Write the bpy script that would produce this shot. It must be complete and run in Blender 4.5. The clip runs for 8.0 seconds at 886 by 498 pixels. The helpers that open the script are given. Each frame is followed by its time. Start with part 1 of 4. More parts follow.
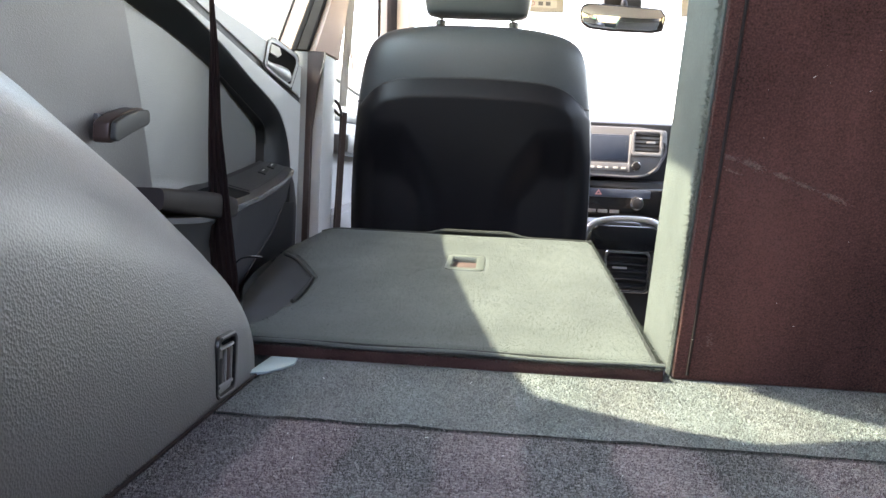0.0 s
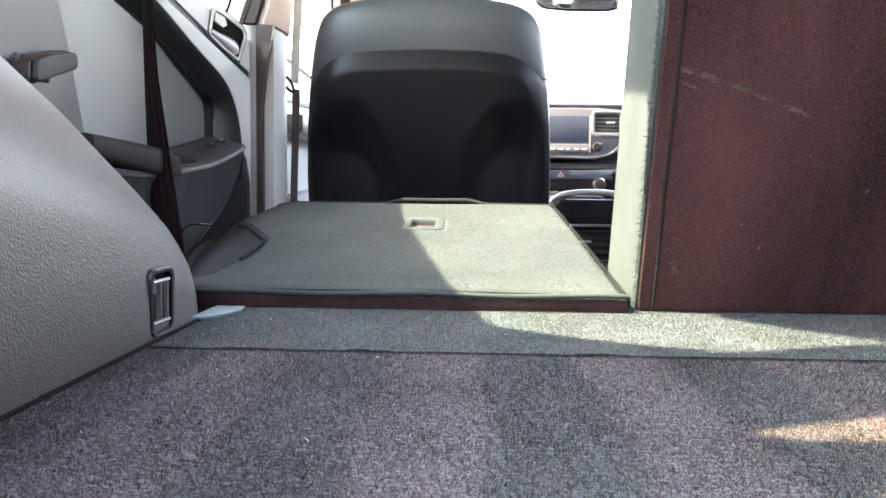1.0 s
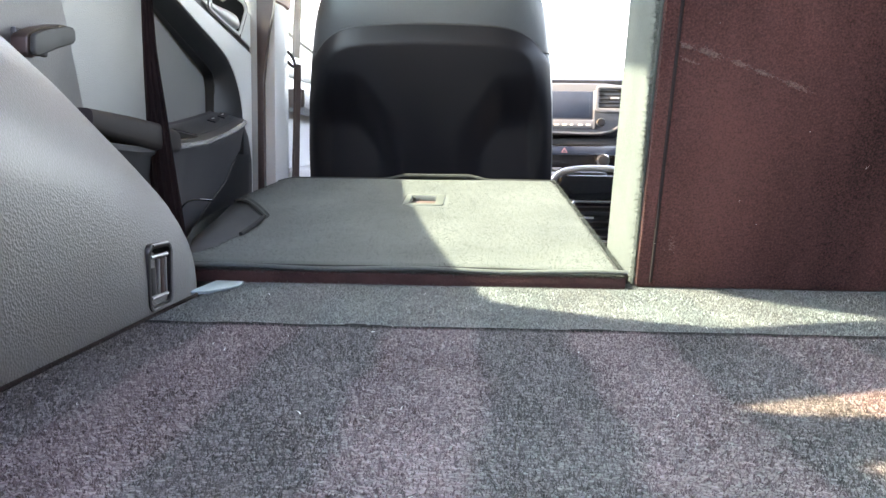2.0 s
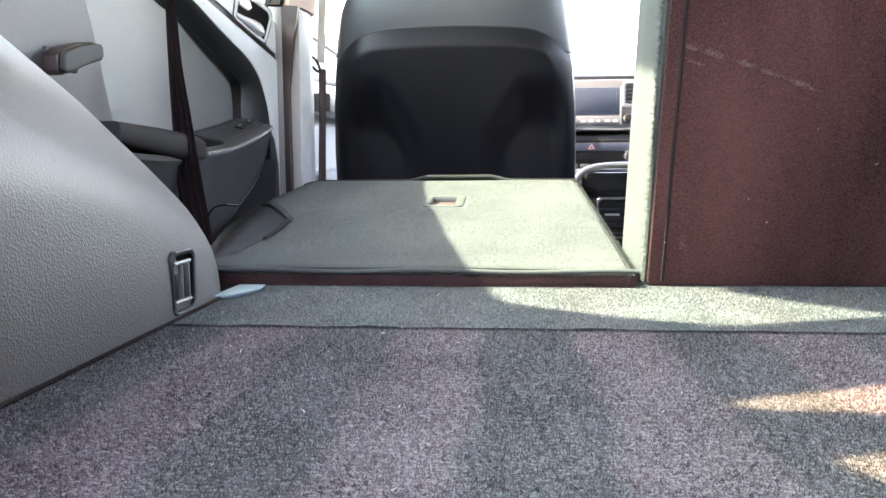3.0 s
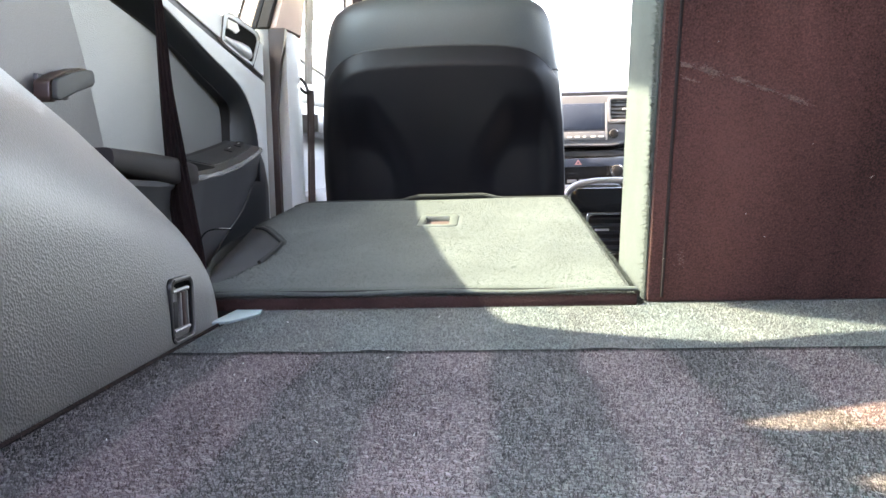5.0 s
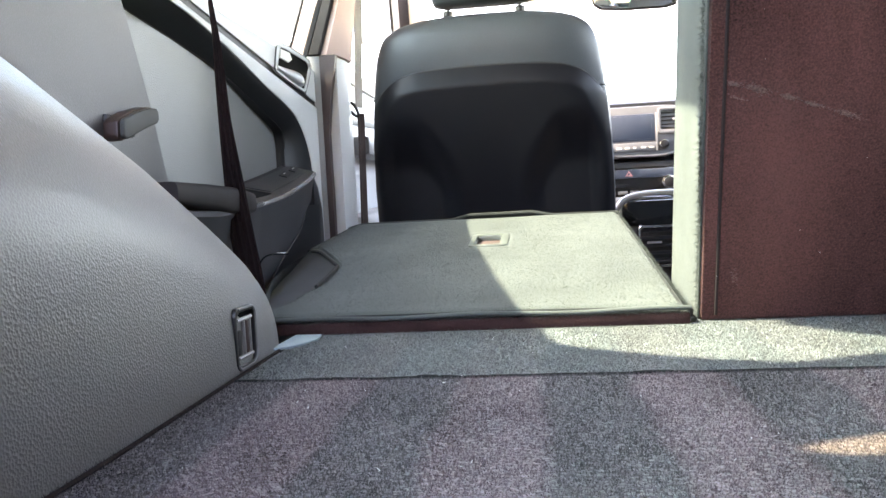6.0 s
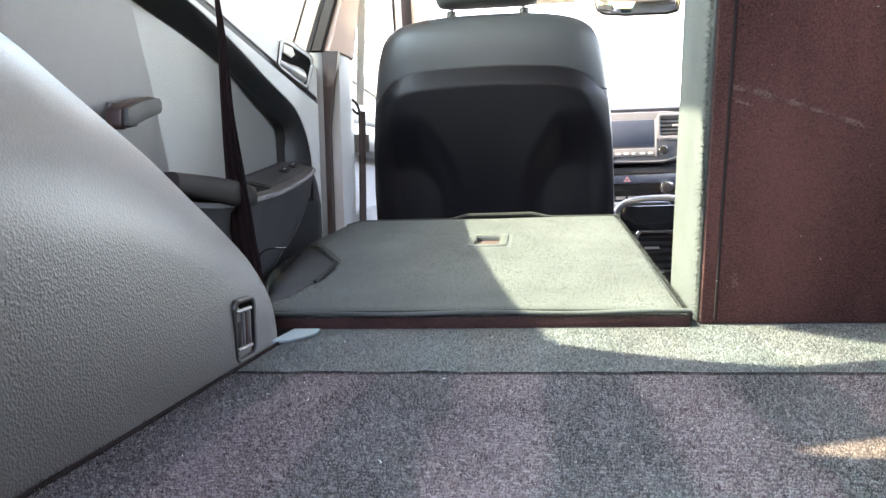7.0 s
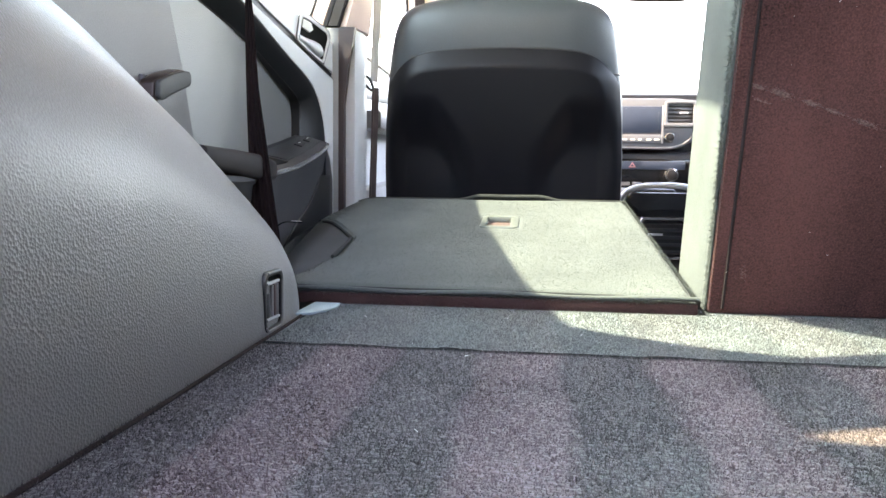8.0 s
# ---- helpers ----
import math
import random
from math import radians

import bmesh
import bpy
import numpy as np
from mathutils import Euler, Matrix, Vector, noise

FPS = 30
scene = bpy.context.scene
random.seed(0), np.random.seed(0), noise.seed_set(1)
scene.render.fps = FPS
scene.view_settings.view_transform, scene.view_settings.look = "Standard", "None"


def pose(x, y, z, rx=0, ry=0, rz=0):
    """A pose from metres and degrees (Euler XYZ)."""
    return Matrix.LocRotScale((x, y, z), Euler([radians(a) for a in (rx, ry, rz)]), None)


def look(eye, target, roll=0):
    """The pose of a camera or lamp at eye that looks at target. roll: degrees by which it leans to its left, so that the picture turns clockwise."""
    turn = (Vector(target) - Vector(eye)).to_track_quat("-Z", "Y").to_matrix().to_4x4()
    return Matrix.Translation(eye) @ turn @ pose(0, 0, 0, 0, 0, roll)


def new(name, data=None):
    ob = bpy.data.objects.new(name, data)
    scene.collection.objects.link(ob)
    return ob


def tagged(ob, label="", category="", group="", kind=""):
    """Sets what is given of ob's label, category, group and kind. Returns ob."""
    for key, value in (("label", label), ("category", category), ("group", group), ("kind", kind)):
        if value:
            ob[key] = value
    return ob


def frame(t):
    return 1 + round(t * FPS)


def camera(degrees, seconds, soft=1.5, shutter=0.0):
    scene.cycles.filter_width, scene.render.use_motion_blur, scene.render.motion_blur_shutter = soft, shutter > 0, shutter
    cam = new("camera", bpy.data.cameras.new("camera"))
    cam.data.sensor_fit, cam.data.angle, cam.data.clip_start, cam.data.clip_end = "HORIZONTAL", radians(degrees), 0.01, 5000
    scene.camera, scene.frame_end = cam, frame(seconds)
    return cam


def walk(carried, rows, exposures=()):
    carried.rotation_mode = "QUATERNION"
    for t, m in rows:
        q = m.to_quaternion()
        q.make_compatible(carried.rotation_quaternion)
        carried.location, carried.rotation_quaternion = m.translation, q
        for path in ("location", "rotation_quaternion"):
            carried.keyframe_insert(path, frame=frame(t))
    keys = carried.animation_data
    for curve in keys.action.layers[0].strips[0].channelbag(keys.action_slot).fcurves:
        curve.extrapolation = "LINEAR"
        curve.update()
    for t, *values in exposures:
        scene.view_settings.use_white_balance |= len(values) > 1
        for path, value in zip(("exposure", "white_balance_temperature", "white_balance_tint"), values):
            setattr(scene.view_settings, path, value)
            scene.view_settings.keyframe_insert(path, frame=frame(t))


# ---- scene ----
cam = camera(60.0, 8.0)
PATH = [
    (0, (0.077, -0.665, 0.172), (-0.072, 1.323, 0.013), 2.9),
    (0.5, (0.077, -0.646, 0.134), (-0.055, 1.346, 0.028), 0.3),
    (1, (0.091, -0.635, 0.105), (0.024, 1.359, -0.035), 0.7),
    (1.5, (0.093, -0.634, 0.104), (0.049, 1.357, -0.08), 0.8),
    (1.7, (0.095, -0.634, 0.104), (0.043, 1.356, -0.089), 0.8),
    (2.8, (0.109, -0.652, 0.11), (-0.049, 1.33, -0.1), 0.1),
    (3, (0.116, -0.654, 0.111), (-0.049, 1.328, -0.098), -0.3),
    (3.5, (0.097, -0.638, 0.114), (0.018, 1.351, -0.088), -0.4),
    (4, (0.1, -0.641, 0.113), (0.051, 1.35, -0.076), -0.3),
    (4.2, (0.103, -0.641, 0.113), (0.046, 1.349, -0.071), -0.4),
    (5.3, (0.104, -0.656, 0.116), (-0.053, 1.332, -0.042), -1.7),
    (5.5, (0.103, -0.659, 0.118), (-0.074, 1.327, -0.035), -1.9),
    (6, (0.105, -0.664, 0.125), (-0.155, 1.315, -0.001), -3.0),
    (6.5, (0.103, -0.675, 0.127), (-0.207, 1.299, 0.032), -2.8),
    (7, (0.099, -0.664, 0.121), (-0.148, 1.317, -0.001), -1.5),
    (7.5, (0.096, -0.657, 0.114), (-0.063, 1.328, -0.072), -0.2),
    (8, (0.081, -0.689, 0.127), (-0.159, 1.288, -0.056), 0.8),
]
walk(cam, [(t, look(eye, target, roll)) for t, eye, target, roll in PATH], [(0.0, 5.10, 9100, 30.5), (0.5, 5.25, 9100, 30.5), (1.5, 5.50, 9100, 30.5), (3.5, 5.68, 9100, 30.5), (6.5, 5.46, 9100, 30.5), (8.0, 5.55, 9100, 30.5)])

# ---- light ----
SUN = Vector((1.0, 0.15, -1.026)).normalized()          # the way the sunlight travels
world = bpy.data.worlds.new("sky")
scene.world = world
world.use_nodes = True
wn = world.node_tree
sky = wn.nodes.new("ShaderNodeTexSky")
sky.sky_type, sky.sun_disc = "NISHITA", False
sky.sun_elevation, sky.sun_rotation = math.asin(-SUN.z), math.atan2(-SUN.x, -SUN.y)
wn.links.new(sky.outputs[0], wn.nodes["Background"].inputs[0])
wn.nodes["Background"].inputs[1].default_value = 0.15
sun = new("sun", bpy.data.lights.new("sun", "SUN"))
sun.data.energy, sun.data.angle, sun.data.color = 1.15, radians(0.6), (1.0, 0.99, 0.97)
sun.rotation_euler = SUN.to_track_quat("-Z", "Y").to_euler()


# ---- materials ----
def node(nt, kind, **values):
    n = nt.nodes.new(kind)
    for key, value in values.items():
        n.inputs[key].default_value = value
    return n


def mat(name, dark, light, rough=0.6, grain=400.0, bump=0.2, depth=0.001, patch=9.0, metal=0.0, sheen=0.0, cells=False, coat=0.0, amount=0.5, stretch=(1, 1, 1), swing=1.4, spec=0.5):
    """A surface with a fine grain (in cells a metre) over broad patches, in two colours."""
    m = bpy.data.materials.new(name)
    m.use_nodes = True
    nt = m.node_tree
    b = nt.nodes["Principled BSDF"]
    co = nt.nodes.new("ShaderNodeTexCoord")
    big = node(nt, "ShaderNodeTexNoise", Scale=patch, Detail=3.0, Roughness=0.55)
    fine = node(nt, "ShaderNodeTexVoronoi", Scale=grain) if cells else node(nt, "ShaderNodeTexNoise", Scale=grain, Detail=2.0)
    place = nt.nodes.new("ShaderNodeMapping")
    place.inputs["Scale"].default_value = stretch
    nt.links.new(co.outputs["Object"], place.inputs["Vector"])
    nt.links.new(place.outputs[0], big.inputs["Vector"])
    nt.links.new(co.outputs["Object"], fine.inputs["Vector"])
    sub = nt.nodes.new("ShaderNodeMath")
    sub.operation = "MULTIPLY_ADD"
    sub.inputs[1].default_value, sub.inputs[2].default_value = swing, 0.5 - swing / 2 - amount * (0.25 if cells else 0.5)
    nt.links.new(big.outputs[0], sub.inputs[0])
    add = nt.nodes.new("ShaderNodeMath")
    add.operation = "MULTIPLY_ADD"
    add.inputs[1].default_value = amount
    nt.links.new(fine.outputs[0], add.inputs[0])
    nt.links.new(sub.outputs[0], add.inputs[2])
    ramp = nt.nodes.new("ShaderNodeMix")
    ramp.data_type = "RGBA"
    ramp.clamp_factor = True
    ramp.inputs["A"].default_value, ramp.inputs["B"].default_value = (*dark, 1), (*light, 1)
    nt.links.new(add.outputs[0], ramp.inputs["Factor"])
    nt.links.new(ramp.outputs["Result"], b.inputs["Base Color"])
    b.inputs["Roughness"].default_value, b.inputs["Metallic"].default_value = rough, metal
    b.inputs["Coat Weight"].default_value, b.inputs["Coat Roughness"].default_value = coat, 0.30 if cells else 0.03
    b.inputs["Specular IOR Level"].default_value = spec
    if sheen:
        b.inputs["Sheen Weight"].default_value, b.inputs["Sheen Roughness"].default_value = sheen, 0.5
        b.inputs["Specular IOR Level"].default_value = 0.1
    if bump:
        bp = node(nt, "ShaderNodeBump", Strength=bump, Distance=depth)
        nt.links.new(fine.outputs[0], bp.inputs["Height"])
        nt.links.new(bp.outputs[0], b.inputs["Normal"])
    return m


def glass(name, tint):
    m = bpy.data.materials.new(name)
    m.use_nodes = True
    nt = m.node_tree
    out = nt.nodes["Material Output"]
    clear = nt.nodes.new("ShaderNodeBsdfTransparent")
    clear.inputs[0].default_value = (*tint, 1)
    gloss = node(nt, "ShaderNodeBsdfGlossy", Roughness=0.02)
    mix = nt.nodes.new("ShaderNodeMixShader")
    mix.inputs[0].default_value = 0.05
    nt.links.new(clear.outputs[0], mix.inputs[1])
    nt.links.new(gloss.outputs[0], mix.inputs[2])
    nt.links.new(mix.outputs[0], out.inputs["Surface"])
    return m


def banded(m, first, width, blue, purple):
    """Alternating lengthwise bands, about as wide as a vacuum cleaner's stroke, in which the nap lies to and fro; its
    changing sheen is put into the colour.
    """
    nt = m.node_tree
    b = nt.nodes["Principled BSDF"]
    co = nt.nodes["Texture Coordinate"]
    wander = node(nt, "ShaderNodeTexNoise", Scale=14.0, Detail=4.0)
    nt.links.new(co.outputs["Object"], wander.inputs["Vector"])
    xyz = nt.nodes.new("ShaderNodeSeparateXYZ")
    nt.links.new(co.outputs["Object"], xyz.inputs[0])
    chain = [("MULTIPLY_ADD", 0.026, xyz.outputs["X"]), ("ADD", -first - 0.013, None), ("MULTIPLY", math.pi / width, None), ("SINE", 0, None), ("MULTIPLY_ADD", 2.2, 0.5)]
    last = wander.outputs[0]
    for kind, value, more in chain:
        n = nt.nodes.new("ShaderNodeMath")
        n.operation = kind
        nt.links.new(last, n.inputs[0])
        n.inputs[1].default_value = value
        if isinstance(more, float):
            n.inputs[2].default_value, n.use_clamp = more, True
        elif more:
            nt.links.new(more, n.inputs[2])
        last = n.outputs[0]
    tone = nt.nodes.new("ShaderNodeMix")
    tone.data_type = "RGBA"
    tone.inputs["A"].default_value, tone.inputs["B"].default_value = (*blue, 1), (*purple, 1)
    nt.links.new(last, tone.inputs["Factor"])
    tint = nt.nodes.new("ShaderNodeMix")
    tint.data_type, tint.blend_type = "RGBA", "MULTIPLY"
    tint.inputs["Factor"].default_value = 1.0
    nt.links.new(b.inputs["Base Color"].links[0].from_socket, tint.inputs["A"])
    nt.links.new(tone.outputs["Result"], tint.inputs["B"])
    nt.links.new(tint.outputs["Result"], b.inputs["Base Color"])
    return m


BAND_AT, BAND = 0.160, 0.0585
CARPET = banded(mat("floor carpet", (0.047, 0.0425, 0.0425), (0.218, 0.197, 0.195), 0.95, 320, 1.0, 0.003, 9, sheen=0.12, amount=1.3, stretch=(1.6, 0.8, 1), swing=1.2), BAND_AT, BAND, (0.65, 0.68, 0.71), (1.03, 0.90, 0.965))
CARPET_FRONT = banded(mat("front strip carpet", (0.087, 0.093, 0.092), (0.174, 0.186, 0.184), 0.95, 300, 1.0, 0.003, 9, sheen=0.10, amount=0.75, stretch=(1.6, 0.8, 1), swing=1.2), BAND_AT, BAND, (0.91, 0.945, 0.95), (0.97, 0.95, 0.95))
CARPET_GREY = mat("seatback carpet", (0.036, 0.041, 0.040), (0.078, 0.087, 0.083), 0.95, 520, 0.5, 0.0010, 8, sheen=0.06, amount=0.8)
CORNER = mat("dark grey corner panel, slope shade in colour", (0.026, 0.027, 0.029), (0.044, 0.046, 0.048), 0.9, 700, 0.3, 0.0006, 10, sheen=0.04)
CARPET_BROWN = mat("brown carpet", (0.017, 0.0066, 0.0060), (0.112, 0.043, 0.0375), 0.95, 620, 0.7, 0.0014, 6, sheen=0.06, amount=1.5, stretch=(1.4, 1, 0.35), swing=2.0)
HEM_BROWN = mat("dark brown carpet edge", (0.017, 0.008, 0.0078), (0.058, 0.027, 0.025), 0.95, 600, 0.6, 0.0012, 20, sheen=0.03)
STRIP = mat("grey-green seat side cloth", (0.046, 0.053, 0.051), (0.080, 0.090, 0.086), 0.95, 520, 0.6, 0.0012, 12, sheen=0.06, amount=1.2)
SCUFF = mat("scuffed pile", (0.062, 0.033, 0.029), (0.155, 0.088, 0.077), 0.95, 500, 0.5, 0.001, 60, amount=3.0)
EDGE_DARK = mat("dark seam and gap shade", (0.012, 0.009, 0.009), (0.036, 0.025, 0.024), 0.9, 600, 0.5, 0.001, sheen=0.01)
ARCH_GREY = mat("grained dark grey plastic", (0.140, 0.135, 0.134), (0.200, 0.193, 0.192), 0.44, 620, 0.48, 0.0010, 4, cells=True, coat=0.35)
TRIM_GREY = mat("grained grey plastic", (0.150, 0.145, 0.144), (0.210, 0.202, 0.200), 0.38, 760, 0.45, 0.0010, 4, cells=True)
TRIM_LIGHT = mat("light grey plastic", (0.46, 0.462, 0.462), (0.55, 0.55, 0.547), 0.42, 600, 0.4, 0.0008, 4, cells=True)
QUARTER_GREY = mat("grained mid grey plastic", (0.095, 0.091, 0.090), (0.135, 0.130, 0.128), 0.42, 700, 0.26, 0.0008, 4, cells=True)
INSERT = mat("soft grey door vinyl", (0.105, 0.106, 0.103), (0.150, 0.150, 0.146), 0.36, 600, 0.45, 0.0007, 4, cells=True, spec=1.0)
TRIM_DARK = mat("dark grey plastic", (0.014, 0.015, 0.018), (0.030, 0.032, 0.036), 0.42, 600, 0.25, 0.0006, 5, cells=True)
ACCENT = mat("charcoal door accent plastic", (0.007, 0.0075, 0.009), (0.014, 0.015, 0.017), 0.42, 900, 0.2, 0.0004, 5)
CREASE = mat("dark satin crease", (0.040, 0.041, 0.043), (0.055, 0.056, 0.058), 0.5, 900, 0.1, 0.0003, 5, spec=0.3)
CLIP_GREY = mat("satin grey plastic", (0.034, 0.036, 0.035), (0.048, 0.050, 0.049), 0.5, 1100, 0.15, 0.0003, 20, spec=0.25)
ARMREST = mat("grey armrest vinyl", (0.030, 0.030, 0.033), (0.050, 0.049, 0.052), 0.50, 900, 0.25, 0.0004, 5, spec=0.25)
# The pad's brown tint is a reflection put into the base colour.
ARM_PAD = mat("dark armrest vinyl, brown reflection in colour", (0.014, 0.0115, 0.0118), (0.026, 0.021, 0.0215), 0.60, 900, 0.2, 0.0004, 12, spec=0.15)
# For seams and bindings, and for shade painted into the carpet grooves.
SEAM_GREY = mat("dark seam line, groove shade in colour", (0.018, 0.019, 0.019), (0.033, 0.036, 0.035), 0.95, 700, 0.3, 0.0006, sheen=0.01)
LEATHER = mat("black leather", (0.015, 0.017, 0.021), (0.032, 0.035, 0.040), 0.38, 500, 0.4, 0.0006, 5, cells=True)
LEATHER_GREY = mat("grey leather", (0.030, 0.035, 0.040), (0.050, 0.056, 0.062), 0.40, 500, 0.3, 0.0006, 5, cells=True)
BACK_PANEL = mat("charcoal seat shell", (0.0042, 0.004, 0.0055), (0.0070, 0.0067, 0.0090), 0.42, 900, 0.10, 0.0004, 5, spec=0.22)
WEB = mat("brown belt webbing", (0.004, 0.0022, 0.0022), (0.016, 0.0075, 0.0075), 0.8, 900, 0.4, 0.0006, 20, sheen=0.02)
CLIP_BROWN = mat("clip plastic, brown reflection in colour", (0.026, 0.014, 0.012), (0.042, 0.023, 0.019), 0.35, 900, 0.1, 0.0003)
FRAME_GREY = mat("dark grey window frame", (0.016, 0.015, 0.017), (0.030, 0.028, 0.030), 0.8, 700, 0.2, 0.0005, 6, sheen=0.01)
WEB_PALE = mat("pale webbing, light in the colour", (0.50, 0.47, 0.45), (0.62, 0.59, 0.56), 0.8, 900, 0.4, 0.0006, 20)
SEAL_BROWN = mat("dark red-brown door seal", (0.022, 0.0105, 0.010), (0.046, 0.024, 0.022), 0.5, 900, 0.2, 0.0005)
PILLAR_BROWN = mat("brown pillar trim", (0.05, 0.028, 0.026), (0.10, 0.058, 0.052), 0.55, 900, 0.2, 0.0005)
PILLAR_BEIGE = mat("beige pillar cloth", (0.50, 0.355, 0.31), (0.60, 0.44, 0.39), 0.85, 900, 0.3, 0.0006)
BEIGE = mat("beige headliner cloth", (0.48, 0.44, 0.38), (0.58, 0.53, 0.46), 0.9, 700, 0.3, 0.0006)
SILVER = mat("silver paint", (0.50, 0.51, 0.52), (0.60, 0.60, 0.61), 0.32, 1500, 0.05, 0.0003, 6, metal=0.7)
CHROME = mat("chrome", (0.75, 0.75, 0.76), (0.82, 0.82, 0.83), 0.12, 500, 0.0, 0.001, 6, metal=1.0)
PALE_TAB = mat("pale plastic", (0.19, 0.265, 0.285), (0.24, 0.315, 0.335), 0.35, 900, 0.15, 0.0005)
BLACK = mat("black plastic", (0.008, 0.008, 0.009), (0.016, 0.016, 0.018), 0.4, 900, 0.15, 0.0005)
PIANO = mat("gloss black plastic", (0.010, 0.010, 0.011), (0.014, 0.014, 0.015), 0.08, 900, 0.0)
# The blue-grey reflection on the glass is painted as its base colour.
SCREEN = mat("display glass, reflection in colour", (0.040, 0.052, 0.076), (0.060, 0.078, 0.108), 0.28, 40, 0.0)
BEZEL = mat("grey-green plastic", (0.055, 0.062, 0.058), (0.075, 0.083, 0.078), 0.45, 900, 0.15, 0.0004)
POD = mat("blue-grey satin plastic", (0.095, 0.10, 0.11), (0.13, 0.136, 0.147), 0.45, 900, 0.1, 0.0004)
POD_EDGE = mat("satin grey plastic edge", (0.15, 0.155, 0.165), (0.20, 0.206, 0.215), 0.4, 900, 0.05, 0.0004)
HOOK_PALE = mat("pale satin plastic, edge glint in colour", (0.19, 0.19, 0.195), (0.27, 0.27, 0.275), 0.30, 900, 0.1, 0.0003, 30)
HOOK_BROWN = mat("dark red-brown plastic", (0.050, 0.022, 0.020), (0.085, 0.040, 0.036), 0.35, 900, 0.1, 0.0003, 30)
# Paints the shade inside recesses that are not hollowed out; also the cord.
VOID = mat("near-black cord and recess shade", (0.002, 0.002, 0.002), (0.005, 0.005, 0.005), 0.9, 500, 0.0, sheen=0.01)
RIM = mat("trim edge grey with gloss in colour", (0.10, 0.102, 0.106), (0.14, 0.142, 0.146), 0.26, 700, 0.2, 0.0004, 5, cells=True)
RED = mat("pale red mark", (0.55, 0.22, 0.21), (0.66, 0.30, 0.29), 0.4, 500, 0.0)
WHITE = mat("white mark", (0.75, 0.75, 0.74), (0.82, 0.82, 0.80), 0.5, 500, 0.0)
LABEL = mat("cream label", (0.66, 0.63, 0.57), (0.74, 0.71, 0.65), 0.6, 500, 0.0)
CONCRETE = mat("pale concrete", (0.24, 0.23, 0.21), (0.34, 0.33, 0.305), 0.9, 60, 0.3, 0.004, 0.6)
MIRROR = mat("mirror glass", (0.86, 0.87, 0.87), (0.90, 0.90, 0.90), 0.01, 100, 0.0, metal=1.0)
BRICK = mat("yellow brick", (0.40, 0.25, 0.09), (0.55, 0.36, 0.14), 0.9, 30, 0.0)
nt = BRICK.node_tree
courses = node(nt, "ShaderNodeTexBrick", Scale=4.4)
courses.inputs["Color1"].default_value, courses.inputs["Color2"].default_value, courses.inputs["Mortar"].default_value = (0.52, 0.34, 0.12, 1), (0.40, 0.24, 0.08, 1), (0.42, 0.38, 0.32, 1)
turn = nt.nodes.new("ShaderNodeMapping")
turn.inputs["Rotation"].default_value = (radians(90), 0, 0)
nt.links.new(nt.nodes["Texture Coordinate"].outputs["Object"], turn.inputs["Vector"])
nt.links.new(turn.outputs[0], courses.inputs["Vector"])
nt.links.new(courses.outputs["Color"], nt.nodes["Principled BSDF"].inputs["Base Color"])
GREEN_PAINT = mat("green door paint", (0.05, 0.22, 0.13), (0.07, 0.28, 0.17), 0.4, 80, 0.1)
ROOF_TILE = mat("grey roof tile", (0.10, 0.09, 0.085), (0.18, 0.16, 0.15), 0.8, 20, 0.4, 0.02)
GREEN_GLASS = glass("green tinted glass", (0.79, 0.925, 0.88))
TEAL_GLASS = glass("teal tinted glass", (0.34, 0.95, 0.94))
OVERHEAD_GLASS = glass("blue-green tinted glass", (0.80, 0.97, 0.97))
DARK_GLASS = glass("lightly tinted glass", (0.76, 0.80, 0.78))
WARM_GLASS = glass("bronze tinted glass", (0.90, 0.90, 0.78))
CLEAR_GLASS = glass("clear glass", (0.90, 0.93, 0.90))

# ---- building helpers ----
BASE = {}


def thing(name, at, label, category, group="", kind=""):
    ob = new(name)
    ob.location, ob.empty_display_size = at, 0.05
    BASE[ob.name] = Vector(at)
    return tagged(ob, label, category, group, kind)


def mesh_of(name, bm, material, smooth=True):
    bmesh.ops.recalc_face_normals(bm, faces=bm.faces)
    me = bpy.data.meshes.new(name)
    bm.to_mesh(me)
    bm.free()
    me.materials.append(material)
    me.polygons.foreach_set("use_smooth", [smooth] * len(me.polygons))
    if smooth:
        me.set_sharp_from_angle(angle=radians(38))
    return me


def part(name, bm, material, parent, label=""):
    """One mesh, given in the world's metres, under a thing or a part."""
    base = BASE[parent.name]
    bmesh.ops.translate(bm, vec=-base, verts=bm.verts)
    ob = new(name, mesh_of(name, bm, material))
    ob.parent = parent
    BASE[ob.name] = base
    return tagged(ob, label)


def setting(name, bm, material, label, category):
    ob = new(name, mesh_of(name, bm, material))
    BASE[ob.name] = Vector((0, 0, 0))
    return tagged(ob, label, category, "", "structure")


def solo(name, bm, material, label, category, group=""):
    """A thing that is a single mesh."""
    ob = new(name, mesh_of(name, bm, material))
    BASE[ob.name] = Vector((0, 0, 0))
    return tagged(ob, label, category, group)


def bevel(bm, width, segments=2, sharper=25):
    bm.normal_update()
    edges = [e for e in bm.edges if len(e.link_faces) == 2 and e.calc_face_angle(0) > radians(sharper)]
    if width > 0 and edges:
        bmesh.ops.bevel(bm, geom=edges, offset=width, segments=segments, profile=0.6, affect="EDGES", clamp_overlap=True)
    return bm


def box(lo, hi, round_=0.003, segments=2):
    bm = bmesh.new()
    bmesh.ops.create_cube(bm, size=1, matrix=Matrix.LocRotScale((Vector(lo) + Vector(hi)) / 2, None, Vector(hi) - Vector(lo)))
    return bevel(bm, round_, segments)


